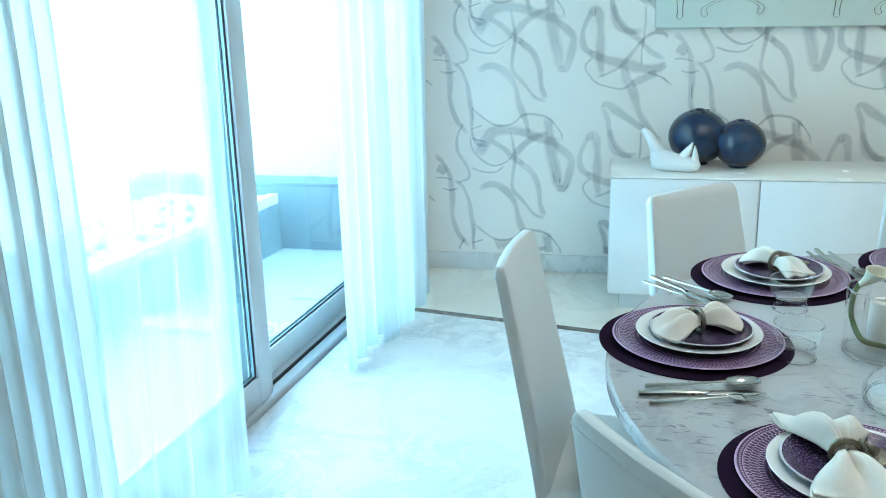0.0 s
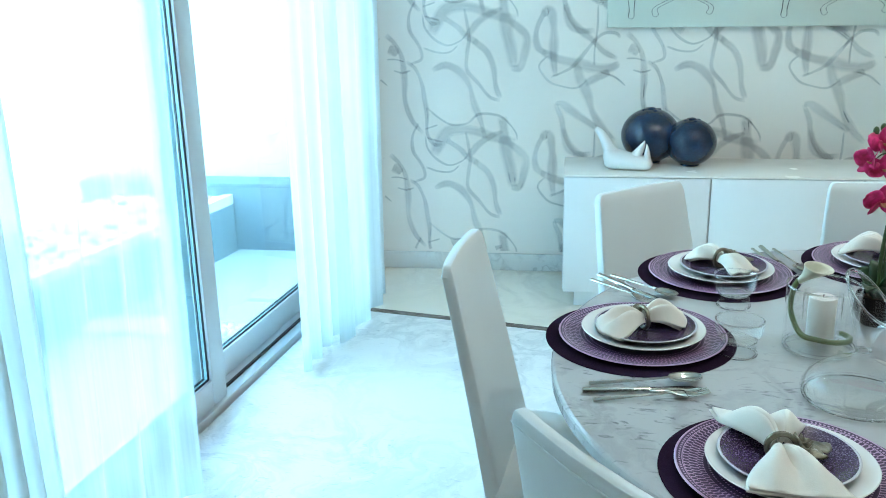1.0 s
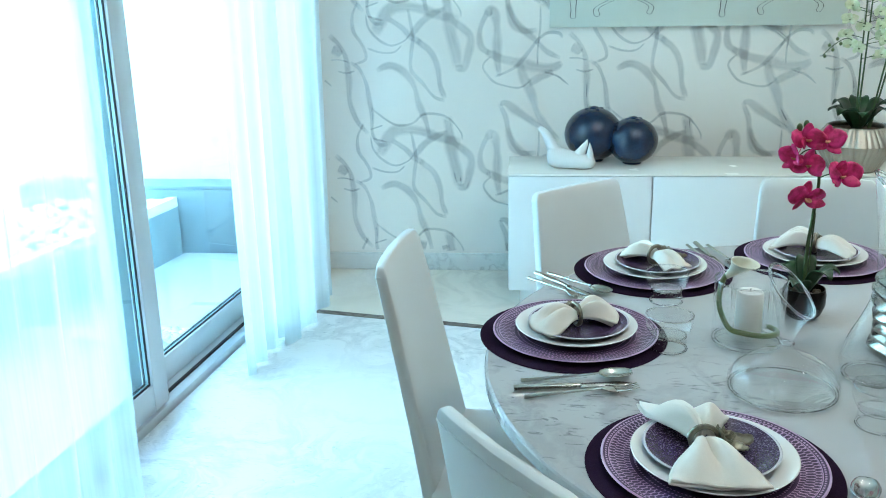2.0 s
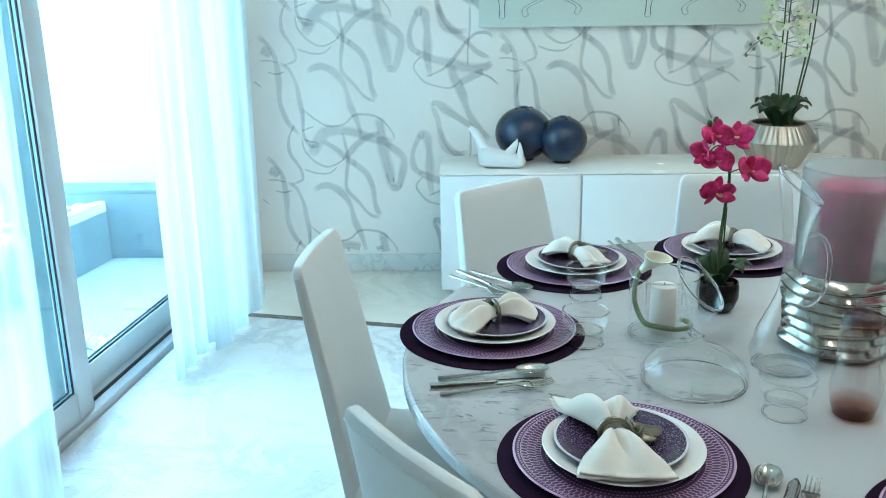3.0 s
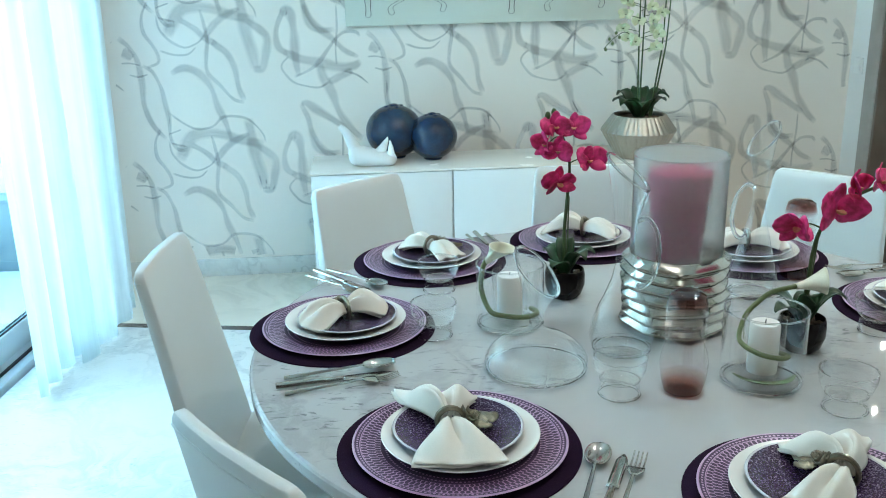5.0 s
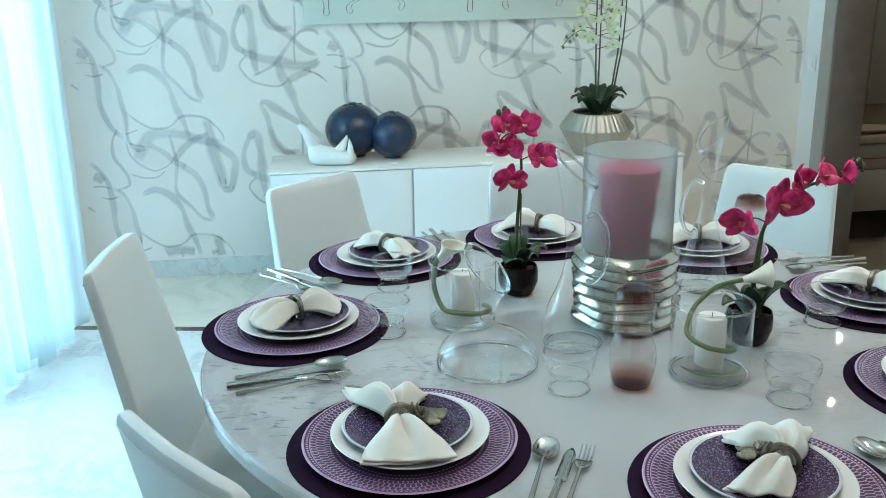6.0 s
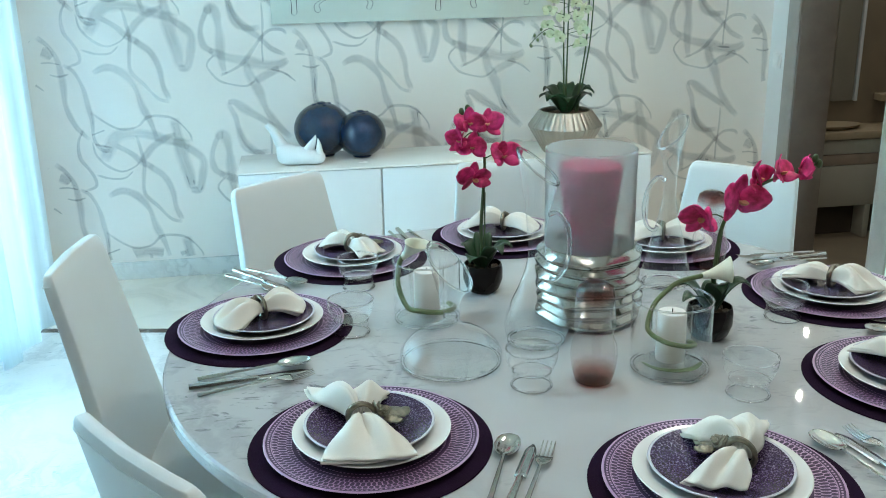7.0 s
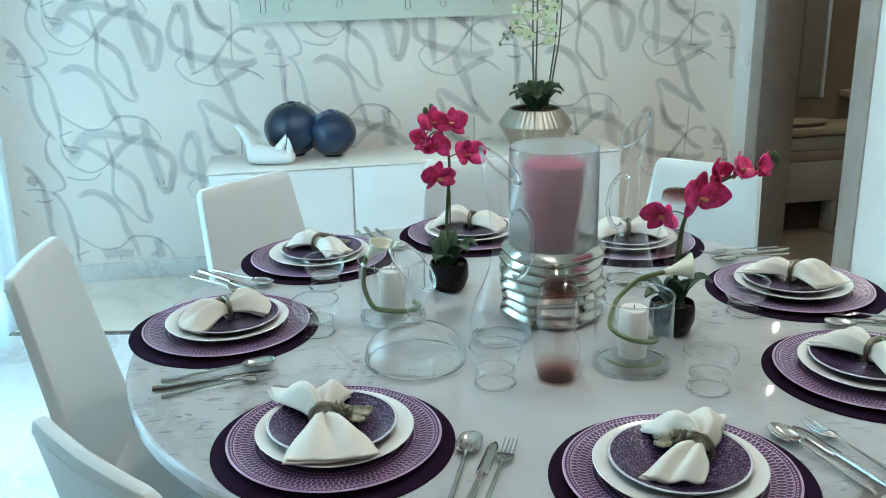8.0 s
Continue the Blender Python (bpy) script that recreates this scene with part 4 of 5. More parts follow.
def blown(out, wall):
    """The profile of a thin blown vessel, turned in over a rounded lip."""
    r, z = out[-1]
    return out + [(r - wall * 0.5, z + wall * 0.5), (r - wall, z), (r - wall - 0.0003, z - 0.003)]


def tumbler():
    t = thing("tumbler", "short clear glass tumbler with a bowl above a narrow foot", "glass", "tumblers")
    part("bowl", lathe(blown([(0, 0.0270), (0.026, 0.0272), (0.0325, 0.0295), (0.0380, 0.036), (0.0415, 0.046), (0.0430, 0.057), (0.0425, 0.0650)], 0.0013), 40), GLASS, t)
    part("foot", lathe([(0.0330, 0.0015), (0.0338, 0.004), (0.0325, 0.011), (0.0316, 0.019), (0.0312, 0.0272)], 40), GLASS, t)
    part("lip", hoop(0.0419, 0.0657, 0.0013), M["thick"], t)
    part("waist", hoop(0.0309, 0.0275, 0.0015), M["thick"], t)
    part("base_ring", hoop(0.0322, 0.0024, 0.0022), M["thick"], t)
    return t


lay(tumbler, [pose(x, y, TZ + 0.0005) for x, y in ((0.360, 1.845), (0.330, 1.600), (0.604, 1.320), (0.930, 1.225), (1.140, 1.510))])


def slant(profile, seg, top_z, tilt):
    """A blown vessel whose mouth is cut on a slant above top_z."""
    bm = lathe(profile, seg)
    high = max(z for _, z in profile)
    for v in bm.verts:
        if v.co.z > top_z:
            v.co.z += v.co.x * tilt * ((v.co.z - top_z) / (high - top_z)) ** 1.3
    return bm


def wide_decanter(x, y, turn):
    t = thing("wine_decanter", "wide-bottomed clear glass wine decanter with a slanted mouth", "decanter", m=pose(x, y, TZ + 0.0005, 0, 0, turn))
    out = [(0.0, 0.0), (0.074, 0.0), (0.084, 0.004), (0.0885, 0.012), (0.087, 0.024), (0.078, 0.039), (0.061, 0.053), (0.040, 0.064), (0.022, 0.071), (0.0125, 0.078), (0.0105, 0.088), (0.0135, 0.104), (0.022, 0.128), (0.031, 0.154), (0.037, 0.174)]
    part("body", slant(blown(out, 0.0019), 48, 0.088, -1.0), GLASS, t, smooth=70)
    part("lip", hoop(0.0361, 0.1745, 0.0026, -1.0), M["thick"], t)
    part("neck_ring", hoop(0.0108, 0.0860, 0.0018), M["thick"], t)
    part("foot", hoop(0.0835, 0.0060, 0.0030), M["thick"], t)
    return t


def jug(x, y, turn, label, out, grip, tilt, loop):
    """A blown jug by its profile, with a slanted mouth above the neck and a looped handle."""
    t = thing("glass_jug", label, "jug", m=pose(x, y, TZ + 0.0005, 0, 0, turn))
    waist = min(out[3:], key=lambda q: q[0])[1]
    part("body", slant(blown(out, 0.0019), 44, waist, tilt), GLASS, t, smooth=70)
    part("lip", hoop(out[-1][0] - 0.0009, out[-1][1] + 0.0004, 0.0027, tilt), M["thick"], t)
    part("foot", hoop(out[1][0] + 0.005, 0.0060, 0.0034), M["thick"], t, "thick glass foot")
    part("handle", tube([(grip * a, 0, b) for a, b in loop], 0.0042, 10, 6), M["thick"], t)
    return t


wide_decanter(0.490, 1.432, -40)
jug(0.655, 1.492, -25, "tall clear glass jug with a slanted lip and a handle",
    [(0, 0), (0.044, 0), (0.054, 0.010), (0.058, 0.030), (0.054, 0.054), (0.043, 0.082), (0.031, 0.108), (0.021, 0.136), (0.0158, 0.162), (0.0152, 0.185), (0.018, 0.220), (0.024, 0.258), (0.031, 0.295), (0.036, 0.322)],
    1, -0.85, [(0.020, 0.238), (0.036, 0.243), (0.052, 0.222), (0.057, 0.180), (0.048, 0.138), (0.030, 0.120), (0.024, 0.126)])
jug(0.992, 1.728, 15, "clear glass jug with a narrow neck and a round handle",
    [(0, 0), (0.040, 0), (0.049, 0.010), (0.051, 0.026), (0.046, 0.052), (0.036, 0.088), (0.026, 0.126), (0.018, 0.160), (0.0130, 0.190), (0.0125, 0.222), (0.016, 0.260), (0.022, 0.292), (0.029, 0.322)],
    -1, 1.1, [(0.014, 0.226), (0.030, 0.234), (0.052, 0.215), (0.062, 0.176), (0.053, 0.138), (0.036, 0.124), (0.026, 0.130)])


def carafe(x, y):
    t = thing("water_carafe", "mauve-tinted glass water carafe with a tumbler over its neck", "carafe", "water carafes", m=pose(x, y, TZ + 0.0005))
    out = [(0, 0), (0.024, 0), (0.030, 0.004), (0.036, 0.025), (0.0385, 0.05), (0.036, 0.07), (0.029, 0.088), (0.0265, 0.097), (0.0262, 0.125)]
    part("bottle", lathe(out, 40), M["mauve"], t)
    cup = [(0.0325, 0.093), (0.0325, 0.12), (0.0318, 0.15), (0.028, 0.165), (0.018, 0.1715), (0, 0.1725)]
    part("tumbler", lathe([(0.0309, 0.0956), (0.0309, 0.0936), (0.0317, 0.0925)] + cup, 40), M["mauve"], t)
    return t


carafe(0.706, 1.316)
carafe(1.126, 1.815)

# ---- great candle in the middle ----
lamp = thing("hurricane_candle", "frosted glass hurricane candle on a rippled silver base", "candle holder", m=pose(0.782, 1.595, TZ + 0.0005))
prof = [(0, 0), (0.080, 0)]
for i in range(7):
    z = 0.010 + i * 0.020
    prof += [(0.088, z - 0.008), (0.0985, z - 0.002), (0.0985, z + 0.004), (0.088, z + 0.010)]
prof += [(0.086, 0.146), (0.080, 0.147), (0.080, 0.14), (0, 0.14)]
part("base", lathe(prof, 72, wobble=lambda a, z: 1 + 0.035 * math.sin(a * 3 + z * 60) + 0.02 * math.sin(a * 7 - z * 40)), M["silver"], lamp, "rippled silver base", smooth=70)
part("cylinder", lathe([(0.081, 0.141), (0.0835, 0.1415), (0.0835, 0.327), (0.082, 0.3285), (0.0805, 0.327), (0.0805, 0.141)], 64), M["frosted"], lamp, "frosted glass cylinder")
part("rim_band", lathe([(0.0842, 0.325), (0.0845, 0.3275), (0.082, 0.3295), (0.0795, 0.3275), (0.0798, 0.325)], 64), GLASS, lamp)
cn = part("candle", lathe([(0, 0.142), (0.043, 0.142), (0.045, 0.16), (0.052, 0.24), (0.058, 0.288), (0.056, 0.296), (0.045, 0.297), (0.02, 0.293), (0, 0.292)], 48), M["pink_wax"], lamp, "mauve pink pillar candle")
part("wick", tube([(0, 0, 0.290), (0.001, 0, 0.300), (0.003, 0.001, 0.305)], 0.0012, 6, 3), M["seal"], cn)


# ---- glass bowls with candle and calla lily ----
def votive(x, y, r, h, turn, tall):
    t = thing("candle_glass", "clear glass cylinder holding a white candle in an inner glass", "candle holder", "candle glasses", m=pose(x, y, TZ + 0.0005, 0, 0, turn))
    part("outer_glass", lathe([(0, 0), (r - 0.002, 0), (r, 0.003), (r, h), (r - 0.0011, h + 0.0011), (r - 0.0022, h), (r - 0.0024, h - 0.003)], 52), GLASS, t)
    part("lip", hoop(r - 0.001, h + 0.0005, 0.0017), M["thick"], t)
    part("foot", hoop(r - 0.004, 0.0050, 0.0036), M["thick"], t, "thick glass foot")
    part("inner_glass", lathe([(0, 0.0115), (0.0325, 0.0115), (0.0335, 0.014), (0.0335, h * 0.88), (0.0327, h * 0.885), (0.0319, h * 0.88), (0.0318, h * 0.86)], 36), GLASS, t)
    c = part("candle", lathe([(0, 0.0175), (0.0235, 0.0175), (0.024, 0.02), (0.024, h * 0.80), (0.022, h * 0.82), (0, h * 0.815)], 28), M["white_wax"], t, "white pillar candle")
    part("wick", tube([(0, 0, h * 0.81), (0.0005, 0, h * 0.86)], 0.0009, 5, 2), M["seal"], c)
    lily = thing("calla_lily", "pale calla lily coiled inside the candle glass", "flower", m=pose(x, y, TZ + 0.0005, 0, 0, turn))
    if tall:
        pts = [((r - 0.012) * math.cos(a), (r - 0.012) * math.sin(a), 0.019 + 0.004 * i) for i, a in enumerate([0.5, -0.1, -0.7, -1.3, -1.9, -2.5])]
        pts += [(-(r - 0.010), 0.0, 0.07), (-(r - 0.012), 0.004, h - 0.012), (-(r - 0.020), 0.006, h + 0.008)]
        head, aim = Vector((-(r - 0.020), 0.006, h + 0.004)), pose(0, 0, 0, 20, 42, 0)
    else:
        pts = [((r - 0.027) * math.cos(a), (r - 0.027) * math.sin(a), 0.040 + 0.007 * i) for i, a in enumerate([6.6, 5.8, 5.0, 4.2, 3.4, 2.7])]
        pts += [(-0.016, 0.040, h - 0.024), (0.010, 0.052, h - 0.006), (0.036, 0.060, h + 0.006), (0.084, 0.072, h + 0.010)]
        head, aim = Vector((0.080, 0.071, h + 0.009)), Vector((1, 0.20, 0.06)).to_track_quat("Z", "Y").to_matrix().to_4x4()
    part("stem", tube(pts, 0.0050 if tall else 0.0042, 10, 6), M["lily"], lily)
    if not tall:
        part("leaf", tube([((r - 0.014) * math.cos(a), (r - 0.014) * math.sin(a), 0.019) for a in (3.3, 3.9, 4.5, 5.1, 5.7)], lambda q: 0.003 + 0.006 * math.sin(math.pi * q), 8, 5, flat=0.3), M["lily"], lily)

    def bloom(u, v):
        a = v * math.tau
        big = 1.0 if tall else 1.3
        w = 0.0055 + 0.016 * big * u ** 1.6
        z = 0.046 * big * u + 0.014 * u * u * math.cos(a)
        return head + (aim.to_3x3() @ Vector((w * math.cos(a), w * math.sin(a) * 0.85, z)))

    part("bloom", sheet(bloom, 10, 20, 0.0010), M["lily_bloom"], lily, "pale cream-green bloom", smooth=80)
    part("spadix", tube([head + aim.to_3x3() @ Vector((0, 0, q)) for q in (0.006, 0.02, 0.030)], 0.003, 8, 4), M["lily"], lily)
    return t


votive(0.478, 1.640, 0.064, 0.120, 0, True)
votive(0.846, 1.340, 0.066, 0.124, 0, False)


# ---- orchids ----
def petal(bm, m, length, width, cup):
    sheet(lambda u, v: m @ Vector(((v - .5) * width * math.sin(math.pi * (0.10 + 0.86 * u)) ** 0.7, length * u, cup * u * u - 0.25 * cup * (2 * v - 1) ** 2 + 0.0006 * math.sin(v * 19))), 7, 6, 0.0007, bm)


def bloom_mesh(size, seed):
    r = random.Random(seed)
    bm = bmesh.new()
    for a, l, w in ((90, 1.0, 0.62), (215, 0.95, 0.60), (325, 0.95, 0.60), (12, 1.05, 1.05), (168, 1.05, 1.05)):
        m = pose(0, 0, 0.0015 if w < 0.8 else 0.004, 0, 0, a - 90 + r.uniform(-12, 12)) @ pose(0, 0, 0, r.uniform(-18, 38), r.uniform(-28, 28), 0)
        petal(bm, m, size * l * r.uniform(0.88, 1.04), size * w * r.uniform(0.98, 1.18), size * r.uniform(0.0, 0.45))
    return bm


def flower(parent, place, aim, size, seed, material, throat):
    """An orchid bloom that faces the way aim."""
    rot = Vector(aim).normalized().to_track_quat("Z", "Y").to_matrix().to_4x4()
    ob = part("bloom", bloom_mesh(size, seed), M[material], parent, smooth=70)
    ob.matrix_basis = Matrix.Translation(place) @ rot
    bm = bmesh.new()
    for a in (-40, 40, 0):
        petal(bm, pose(0, 0, 0.004, 0, 0, 180 + a) @ pose(0, 0, 0, 50, 0, 0), size * 0.32, size * 0.24, size * 0.15)
    part("lip", bm, M[throat], ob, smooth=70)
    return ob


def strap_leaves(parent, n, size, z, spread, seed):
    r = random.Random(seed)
    for i in range(n):
        a = i * 360 / n + r.uniform(-25, 25)
        m = pose(0, 0, z, 0, 0, a)
        l, w, up = size * r.uniform(0.8, 1.15), size * r.uniform(0.66, 0.84), r.uniform(0.7, 1.5) * size
        part("leaf", sheet(lambda u, v: m @ Vector((spread + l * u, (v - .5) * w * math.sin(math.pi * (0.12 + 0.86 * u)) ** 0.8, up * math.sin(u * 2.2) * 0.8 - 0.12 * w * (1 - (2 * v - 1) ** 2) + 0.002)), 10, 6, 0.0014), M["leaf"], parent, smooth=70)


def red_orchid(x, y, line, blooms, label, turn, lead):
    t = thing("potted_orchid", label, "orchid", "potted orchids", m=pose(x, y, TZ + 0.0005))
    part("pot", lathe([(0, 0), (0.026, 0), (0.034, 0.008), (0.041, 0.028), (0.041, 0.050), (0.0385, 0.060), (0.0365, 0.060), (0.038, 0.05), (0.037, 0.045), (0, 0.045)], 40), M["pot"], t, "black glazed bowl pot")
    bm = bmesh.new()
    r = random.Random(turn)
    for _ in range(40):
        a, q = r.uniform(0, 6.28), 0.033 * math.sqrt(r.random())
        bmesh.ops.create_icosphere(bm, subdivisions=1, radius=r.uniform(0.004, 0.007), matrix=Matrix.Translation((q * math.cos(a), q * math.sin(a), 0.046 + r.uniform(0, 0.004))))
    part("bark", bm, M["soil"], t)
    strap_leaves(t, 5, 0.058, 0.050, 0.003, turn)
    part("stem", tube(line, lambda q: 0.0042 - 0.0022 * q, 8, 6), M["stem"], t)
    part("stake", tube([(0.004, 0.003, 0.045), (line[2][0] + 0.004, line[2][1] + 0.003, line[2][2])], 0.0016, 6, 2), M["stem"], t)
    for i, (px, py, pz, ax, ay, az, s) in enumerate(blooms):
        near = min(curve_points(line, 6), key=lambda q: (q - Vector((px, py, pz))).length)
        part("stalk", tube([near, (near + Vector((px, py, pz))) / 2 + Vector((0, 0, 0.006)), (px, py, pz)], 0.0013, 6, 4), M["stem"], t)
        flower(t, (px, py, pz), (ax + r.uniform(-0.7, 0.7), ay, az + r.uniform(-0.5, 0.6)), s * r.uniform(1.04, 1.20), turn + i, "petal", "throat")
    bm = bmesh.new()
    for q in lead:
        bmesh.ops.create_icosphere(bm, subdivisions=2, radius=0.007, matrix=Matrix.Translation(q) @ Matrix.Diagonal((0.8, 0.8, 1.2, 1)))
    part("buds", bm, M["stem"], t, "green buds at the tip")
    return t


red_orchid(0.613, 1.772, [(0, 0, 0.045), (-0.003, 0, 0.13), (0.002, 0, 0.21), (0.004, -0.004, 0.28), (-0.012, -0.008, 0.335), (-0.035, -0.010, 0.372)],
           [(-0.030, -0.018, 0.355, -0.3, -1, 0.2, 0.030), (0.008, -0.014, 0.352, 0.4, -1, 0.1, 0.030), (-0.024, -0.018, 0.305, -0.4, -1, 0.1, 0.031), (0.040, -0.016, 0.285, 0.3, -1, 0.0, 0.033), (-0.022, -0.02, 0.245, -0.1, -1, 0.0, 0.036), (-0.044, -0.012, 0.318, -0.6, -1, 0.2, 0.028)],
           "magenta moth orchid on an upright stem in a black bowl", 3, [(-0.030, -0.010, 0.382), (-0.042, -0.010, 0.376)])
red_orchid(0.965, 1.452, [(0, 0, 0.045), (0.003, 0, 0.12), (0.010, 0, 0.20), (0.035, -0.004, 0.255), (0.085, -0.008, 0.285), (0.135, -0.010, 0.298), (0.172, -0.01, 0.312)],
           [(-0.034, -0.018, 0.232, -0.3, -1, 0.0, 0.036), (0.028, -0.018, 0.258, -0.1, -1, 0.1, 0.040), (0.060, -0.012, 0.292, 0.2, -1, 0.3, 0.030), (0.100, -0.016, 0.300, 0.2, -1, 0.4, 0.031), (0.136, -0.016, 0.306, 0.4, -1, 0.3, 0.030)],
           "magenta moth orchid on an arching stem in a black bowl", 8, [(0.176, -0.010, 0.312), (0.168, -0.010, 0.322)])

# ---- things on the sideboard ----
def ball_vase(x, y, r, label):
    t = thing("ball_vase", label, "vase", "ball vases", m=pose(x, y, SBT + 0.0005))
    zc = r * 0.93
    p = [(0, 0), (r * 0.36, 0), (r * 0.38, 0.002)]
    for i in range(3, 24):
        a = -math.pi / 2 + math.pi * i / 24.5
        p.append((r * math.cos(a), zc + r * 0.93 * math.sin(a)))
    p += [(r * 0.14, 2 * zc - 0.004), (r * 0.13, 2 * zc + 0.003), (r * 0.08, 2 * zc + 0.003), (r * 0.07, 2 * zc - 0.02), (0, 2 * zc - 0.03)]
    part("body", lathe(p, 56), M["navy"], t)
    for a in (0, 90, 180, 270):
        part("lug", box(r * 0.10, r * 0.34, -0.006, 0.006, 2 * zc - 0.012, 2 * zc - 0.0015, 0.002, m=pose(0, 0, 0, 0, 0, a + 20)), M["navy"], t)
    return t


ball_vase(0.350, 4.005, 0.123, "large dark blue glazed ball vase with a notched mouth")
ball_vase(0.512, 3.945, 0.105, "dark blue glazed ball vase with a notched mouth")

whale = thing("whale_figure", "plain matt white ceramic whale figure", "figurine", m=pose(0.246, 3.848, SBT + 0.0005, 0, 0, -8))


def whale_body(u, v):
    a = v * math.tau
    x = -0.098 + 0.205 * u
    height = 0.052 + 0.050 * (1 - u) ** 1.3
    endc = max(0, 1 - abs(2 * u - 1) ** 7) ** 0.5
    zc = height * 0.5
    return (x, 0.050 * endc * math.cos(a), max(0.0, zc + zc * endc * math.copysign(abs(math.sin(a)) ** 0.8, math.sin(a))))


bm = sheet(whale_body, 26, 20)
tube([(-0.062, 0, 0.060), (-0.080, 0, 0.098), (-0.104, 0.0, 0.142), (-0.130, 0, 0.168)], lambda q: 0.034 - 0.024 * q ** 0.8, 12, 6, bm=bm)
tube([(0.030, 0, 0.045), (0.050, 0, 0.078), (0.064, 0, 0.104), (0.070, 0, 0.122)], lambda q: 0.024 * (1 - q) + 0.0015, 12, 5, bm=bm)
tube([(0.082, -0.012, 0.035), (0.083, -0.012, 0.066), (0.082, -0.010, 0.090), (0.080, -0.010, 0.110)], lambda q: 0.018 * (1 - q) + 0.0015, 12, 5, bm=bm)
part("figure", bm, M["bisque"], whale, smooth=70)

orchid = thing("white_orchid", "tall white-green orchid in a ribbed champagne pot", "orchid", m=pose(1.385, 3.845, SBT + 0.0005))
part("pot", lathe([(0, 0), (0.092, 0), (0.098, 0.006), (0.128, 0.06), (0.158, 0.112), (0.156, 0.118), (0.112, 0.178), (0.106, 0.18), (0.104, 0.172), (0.13, 0.12), (0, 0.12)], 180, wobble=lambda a, z: 1 + 0.028 * (abs(math.sin(a * 20)) - 0.5)), M["champagne"], orchid, "ribbed champagne metal pot", smooth=25)
part("bark", lathe([(0, 0.168), (0.07, 0.166), (0.106, 0.16)], 24), M["soil"], orchid)
strap_leaves(orchid, 9, 0.108, 0.168, 0.012, 6)
rr = random.Random(9)
for k, (dx, dy, top) in enumerate(((-0.014, 0.0, 0.72), (0.010, 0.02, 0.80), (0.088, 0.0, 0.86), (0.108, 0.01, 0.80))):
    line = [(dx * 0.5, dy, 0.165), (dx * 0.8, dy, 0.35), (dx, dy, 0.5), (dx * 1.1, dy, top - 0.05), (dx * 1.2 - 0.02, dy - 0.01, top)]
    part("stem", tube(line, lambda q: 0.0042 - 0.002 * q, 7, 6), M["stem"], orchid)
    if k > 1:
        continue
    for j in range(10):
        sgn = -1 if j % 2 else 1
        z = 0.46 + (top - 0.45) * j / 10
        reach = 0.03 + 0.075 * rr.random()
        q = (dx + sgn * reach, dy - 0.02 - 0.03 * rr.random(), z)
        base = (dx, dy, z - 0.02)
        part("stalk", tube([base, tuple((a + b) / 2 for a, b in zip(base, q)), q], 0.0014, 5, 3), M["stem"], orchid)
        flower(orchid, q, (rr.uniform(-.5, .5), -1, rr.uniform(-.2, .3)), 0.031, 50 + k * 9 + j, "pale_petal", "lily")
for j in range(5):
    q = (-0.10 - 0.014 * j, -0.01, 0.50 - 0.012 * j + 0.03 * (j % 2))
    part("bud", lathe([(0, -0.008), (0.006, -0.003), (0.007, 0.003), (0, 0.010)], 10, m=Matrix.Translation(q)), M["lily"], orchid)
part("stem", tube([(-0.022, 0, 0.47), (-0.07, -0.008, 0.52), (-0.12, -0.01, 0.50), (-0.165, -0.01, 0.455)], 0.0018, 6, 5), M["stem"], orchid)

# ---- picture ----
PX0, PX1, PZ0, PZ1 = 0.160, 1.42, 1.135, 1.95
picture = thing("picture", "wide pale green canvas with thin dark outline drawings", "picture")
part("canvas", box(PX0, PX1, NORTH - 0.036, NORTH - 0.004, PZ0, PZ1, 0.004), M["canvas"], picture)
for i, (x, lean, h) in enumerate(((0.262, -0.005, 0.075), (0.365, 0.075, 0.07), (0.590, -0.085, 0.07), (0.897, 0.004, 0.09), (1.060, 0.085, 0.08), (1.300, -0.09, 0.08))):
    z = PZ0 + 0.045 + 0.008 * (i % 3)
    y = NORTH - 0.0368
    part("drawn_outline", tube([(x + lean - 0.012, y, z + h), (x - 0.010, y, z + 0.03), (x - 0.013, y, z), (x, y, z - 0.008), (x + 0.011, y, z + 0.002), (x + 0.010, y, z + 0.03), (x + lean + 0.018, y, z + h)], 0.0018, 6, 5, flat=0.4), M["outline"], picture)

# ---- switch, ceiling lamps ----
sw = thing("light_switch", "white plastic light switch plate", "switch")
part("plate", box(EAST - 0.009, EAST, 4.127, 4.198, 0.866, 0.938, 0.002), M["plastic"], sw)
part("rocker", box(EAST - 0.013, EAST - 0.009, 4.142, 4.183, 0.880, 0.924, 0.0015), M["plastic"], sw)


def downlight():
    t = thing("ceiling_lamp", "small round recessed ceiling lamp, mostly added as unseen fill light", "ceiling lamp", "ceiling lamps")
    part("ring", lathe([(0.036, 0.0), (0.048, -0.004), (0.05, 0.0), (0.036, 0.0)], 32), M["aluminium"], t)
    part("lens", lathe([(0, -0.001), (0.036, -0.001)], 32), M["lamp"], t, "glowing lens")
    return t


# lamp places are guessed; most are unseen and added as fill light
lay(downlight, [pose(x, y, HEIGHT - 0.001) for x, y in ((1.75, 2.35), (1.55, 1.75), (0.6, 2.4), (0.4, 0.9), (0.5, -0.8), (X2 + 0.62, 3.62))])


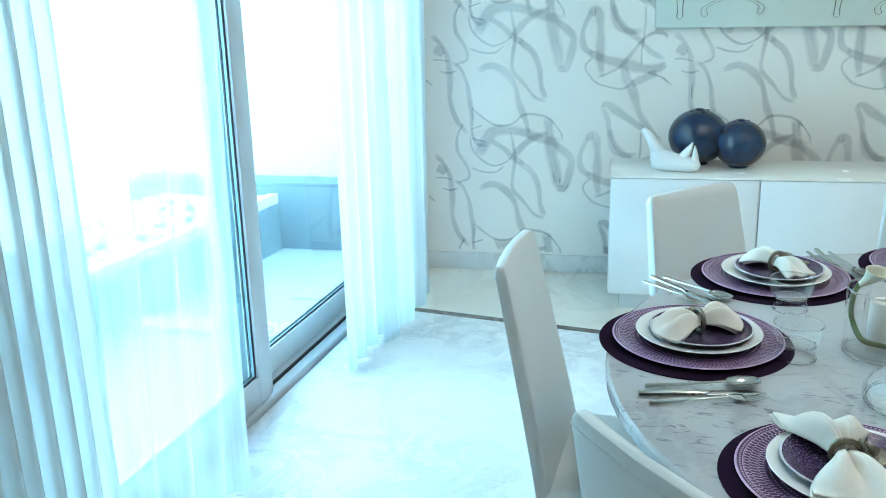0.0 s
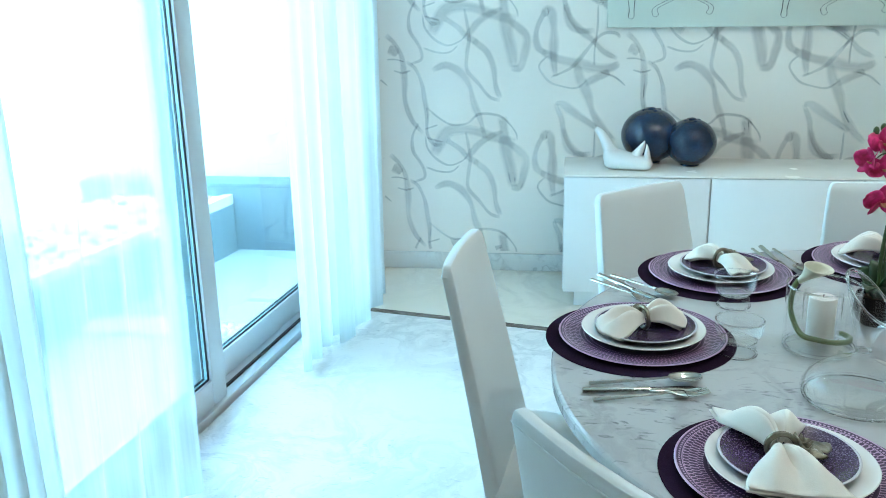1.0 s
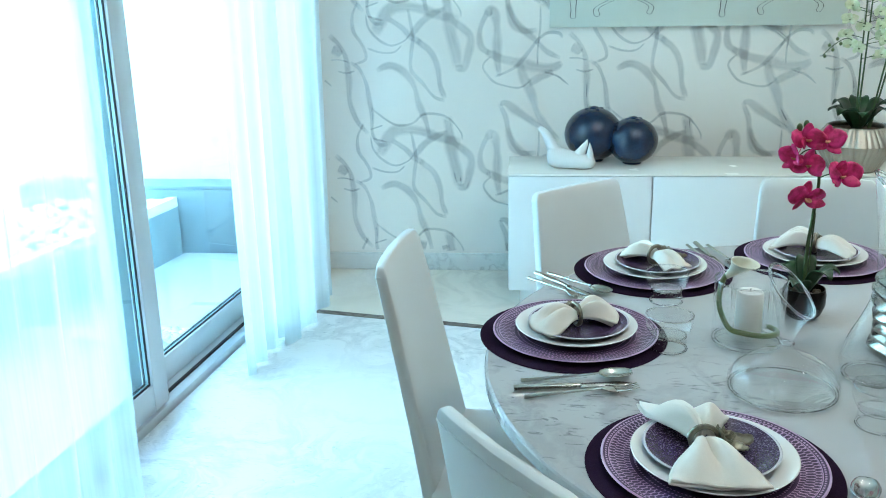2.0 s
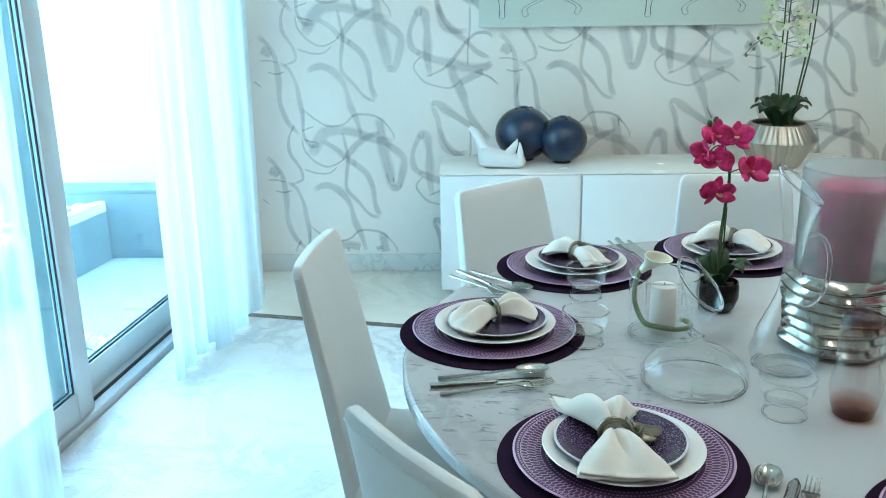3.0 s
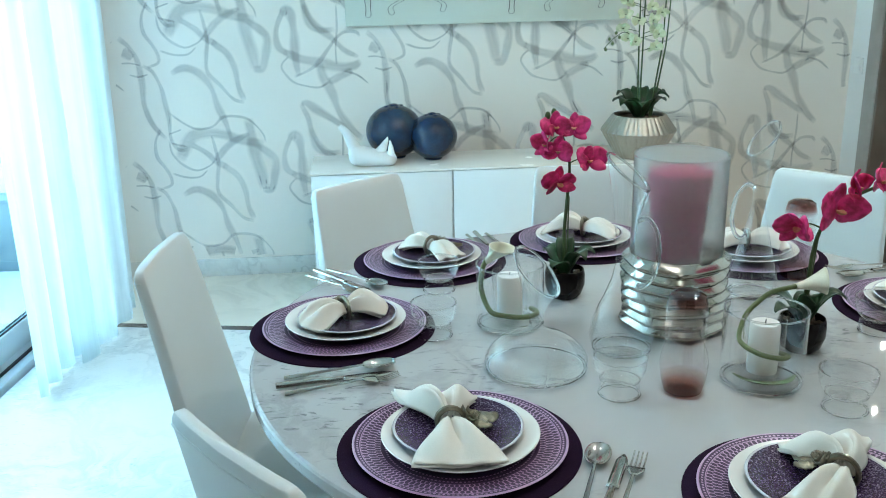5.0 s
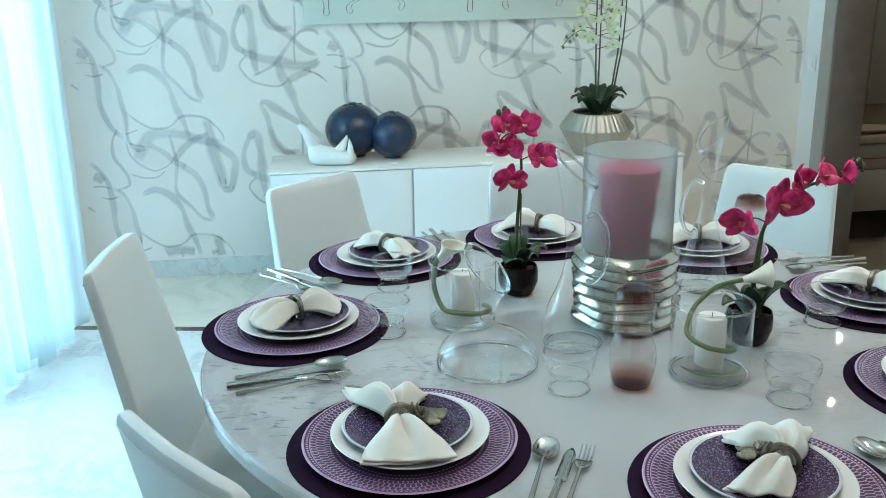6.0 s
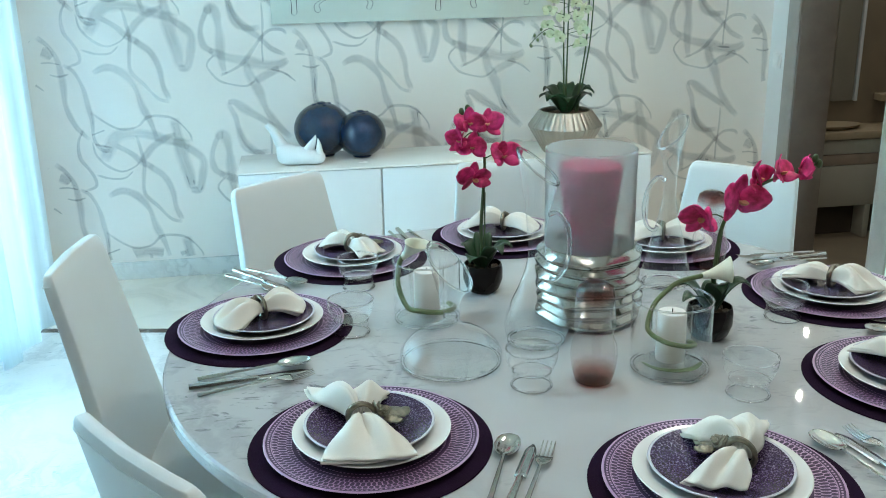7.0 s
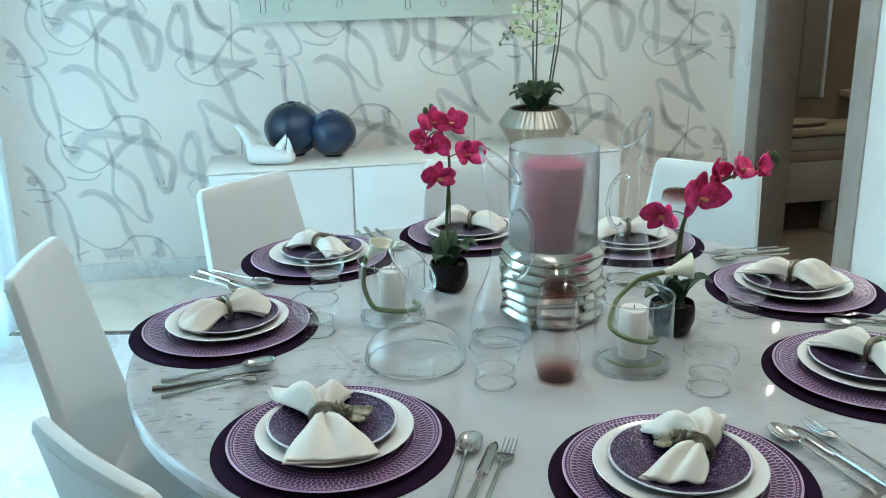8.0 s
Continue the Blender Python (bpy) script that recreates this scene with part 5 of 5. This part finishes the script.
def spotlight():
    t = thing("wall_lamp", "small round spotlight on the washroom wall, lit", "wall lamp", "wall lamps")
    part("ring", lathe([(0.019, 0.0), (0.028, -0.004), (0.030, 0.0), (0.019, 0.0)], 28), M["aluminium"], t)
    part("lens", lathe([(0, -0.001), (0.019, -0.001)], 28), M["lamp"], t, "glowing lens")
    return t


lay(spotlight, [pose(2.90, WB - 0.001, z, -90) for z in (2.09, 2.475)])

# ---- washroom things ----
vanity = thing("vanity_unit", "washroom vanity with a beige stone top and pale drawers", "vanity unit")
VF, V0, V1 = 4.12, X2 + 0.004, XV + 0.92
part("body", box(V0 + 0.002, V1 - 0.002, VF + 0.018, WB - 0.003, 0.172, 0.508, 0.003), M["dark_brown"], vanity)
# dark block in the open knee space; its shade is put into the colour
part("plinth", box(V0 + 0.02, V1 - 0.02, VF + 0.10, WB - 0.004, 0.0, 0.171, 0.003), M["dark_brown"], vanity)
part("side_panel", box(XV + 0.295, XV + 0.325, VF + 0.002, VF + 0.098, 0.0, 0.171, 0.002), M["pale_front"], vanity)
part("drawer", box(V0, V1, VF, VF + 0.016, 0.172, 0.379, 0.003), M["pale_front"], vanity, "pale drawer front")
part("drawer", box(V0, V1, VF, VF + 0.016, 0.438, 0.509, 0.003), M["pale_front"], vanity, "pale drawer front")
part("band", box(V0, V1, VF + 0.002, VF + 0.016, 0.382, 0.435, 0.002), M["brown"], vanity, "brown veneer band")
part("top", box(V0 - 0.002, V1 + 0.004, VF - 0.016, WB - 0.002, 0.513, 0.550, 0.004), M["beige"], vanity, "beige stone top")
part("basin", lathe([(0, 0.0), (0.07, 0.0), (0.10, 0.012), (0.11, 0.022), (0.104, 0.022), (0.07, 0.008), (0, 0.006)], 40, m=Matrix.Translation((XV + 0.11, VF + 0.09, 0.550)) @ Matrix.Diagonal((1.5, 0.75, 1, 1))), M["beige"], vanity, "shallow beige basin")
part("tap", tube([(XV + 0.10, WB - 0.03, 0.55), (XV + 0.10, WB - 0.03, 0.63), (XV + 0.10, WB - 0.06, 0.645), (XV + 0.10, WB - 0.09, 0.635)], 0.006, 8, 5), M["steel"], vanity)
wall_shelf = thing("wall_shelf", "cream stone ledge fixed to the washroom wall", "shelf")
part("board", box(XV + 0.40, XV + 0.80, WB - 0.07, WB - 0.001, 0.668, 0.700, 0.003), M["beige"], wall_shelf)
part("bracket", box(XV + 0.47, XV + 0.49, WB - 0.05, WB - 0.001, 0.560, 0.667, 0.002), M["brown"], wall_shelf)
glass_screen = thing("mirror_panel", "greenish glass panel on the washroom wall", "glass panel")
part("pane", box(XV + 0.16, XV + 0.28, WB - 0.022, WB - 0.014, 0.668, 1.9, 0.001), GLASS, glass_screen)
part("edge_rail", box(XV + 0.281, XV + 0.296, WB - 0.026, WB - 0.004, 0.668, 1.9, 0.002), M["aluminium"], glass_screen)
part("backing", box(XV + 0.162, XV + 0.278, WB - 0.012, WB - 0.001, 0.670, 1.898, 0.001), M["pale_front"], glass_screen)
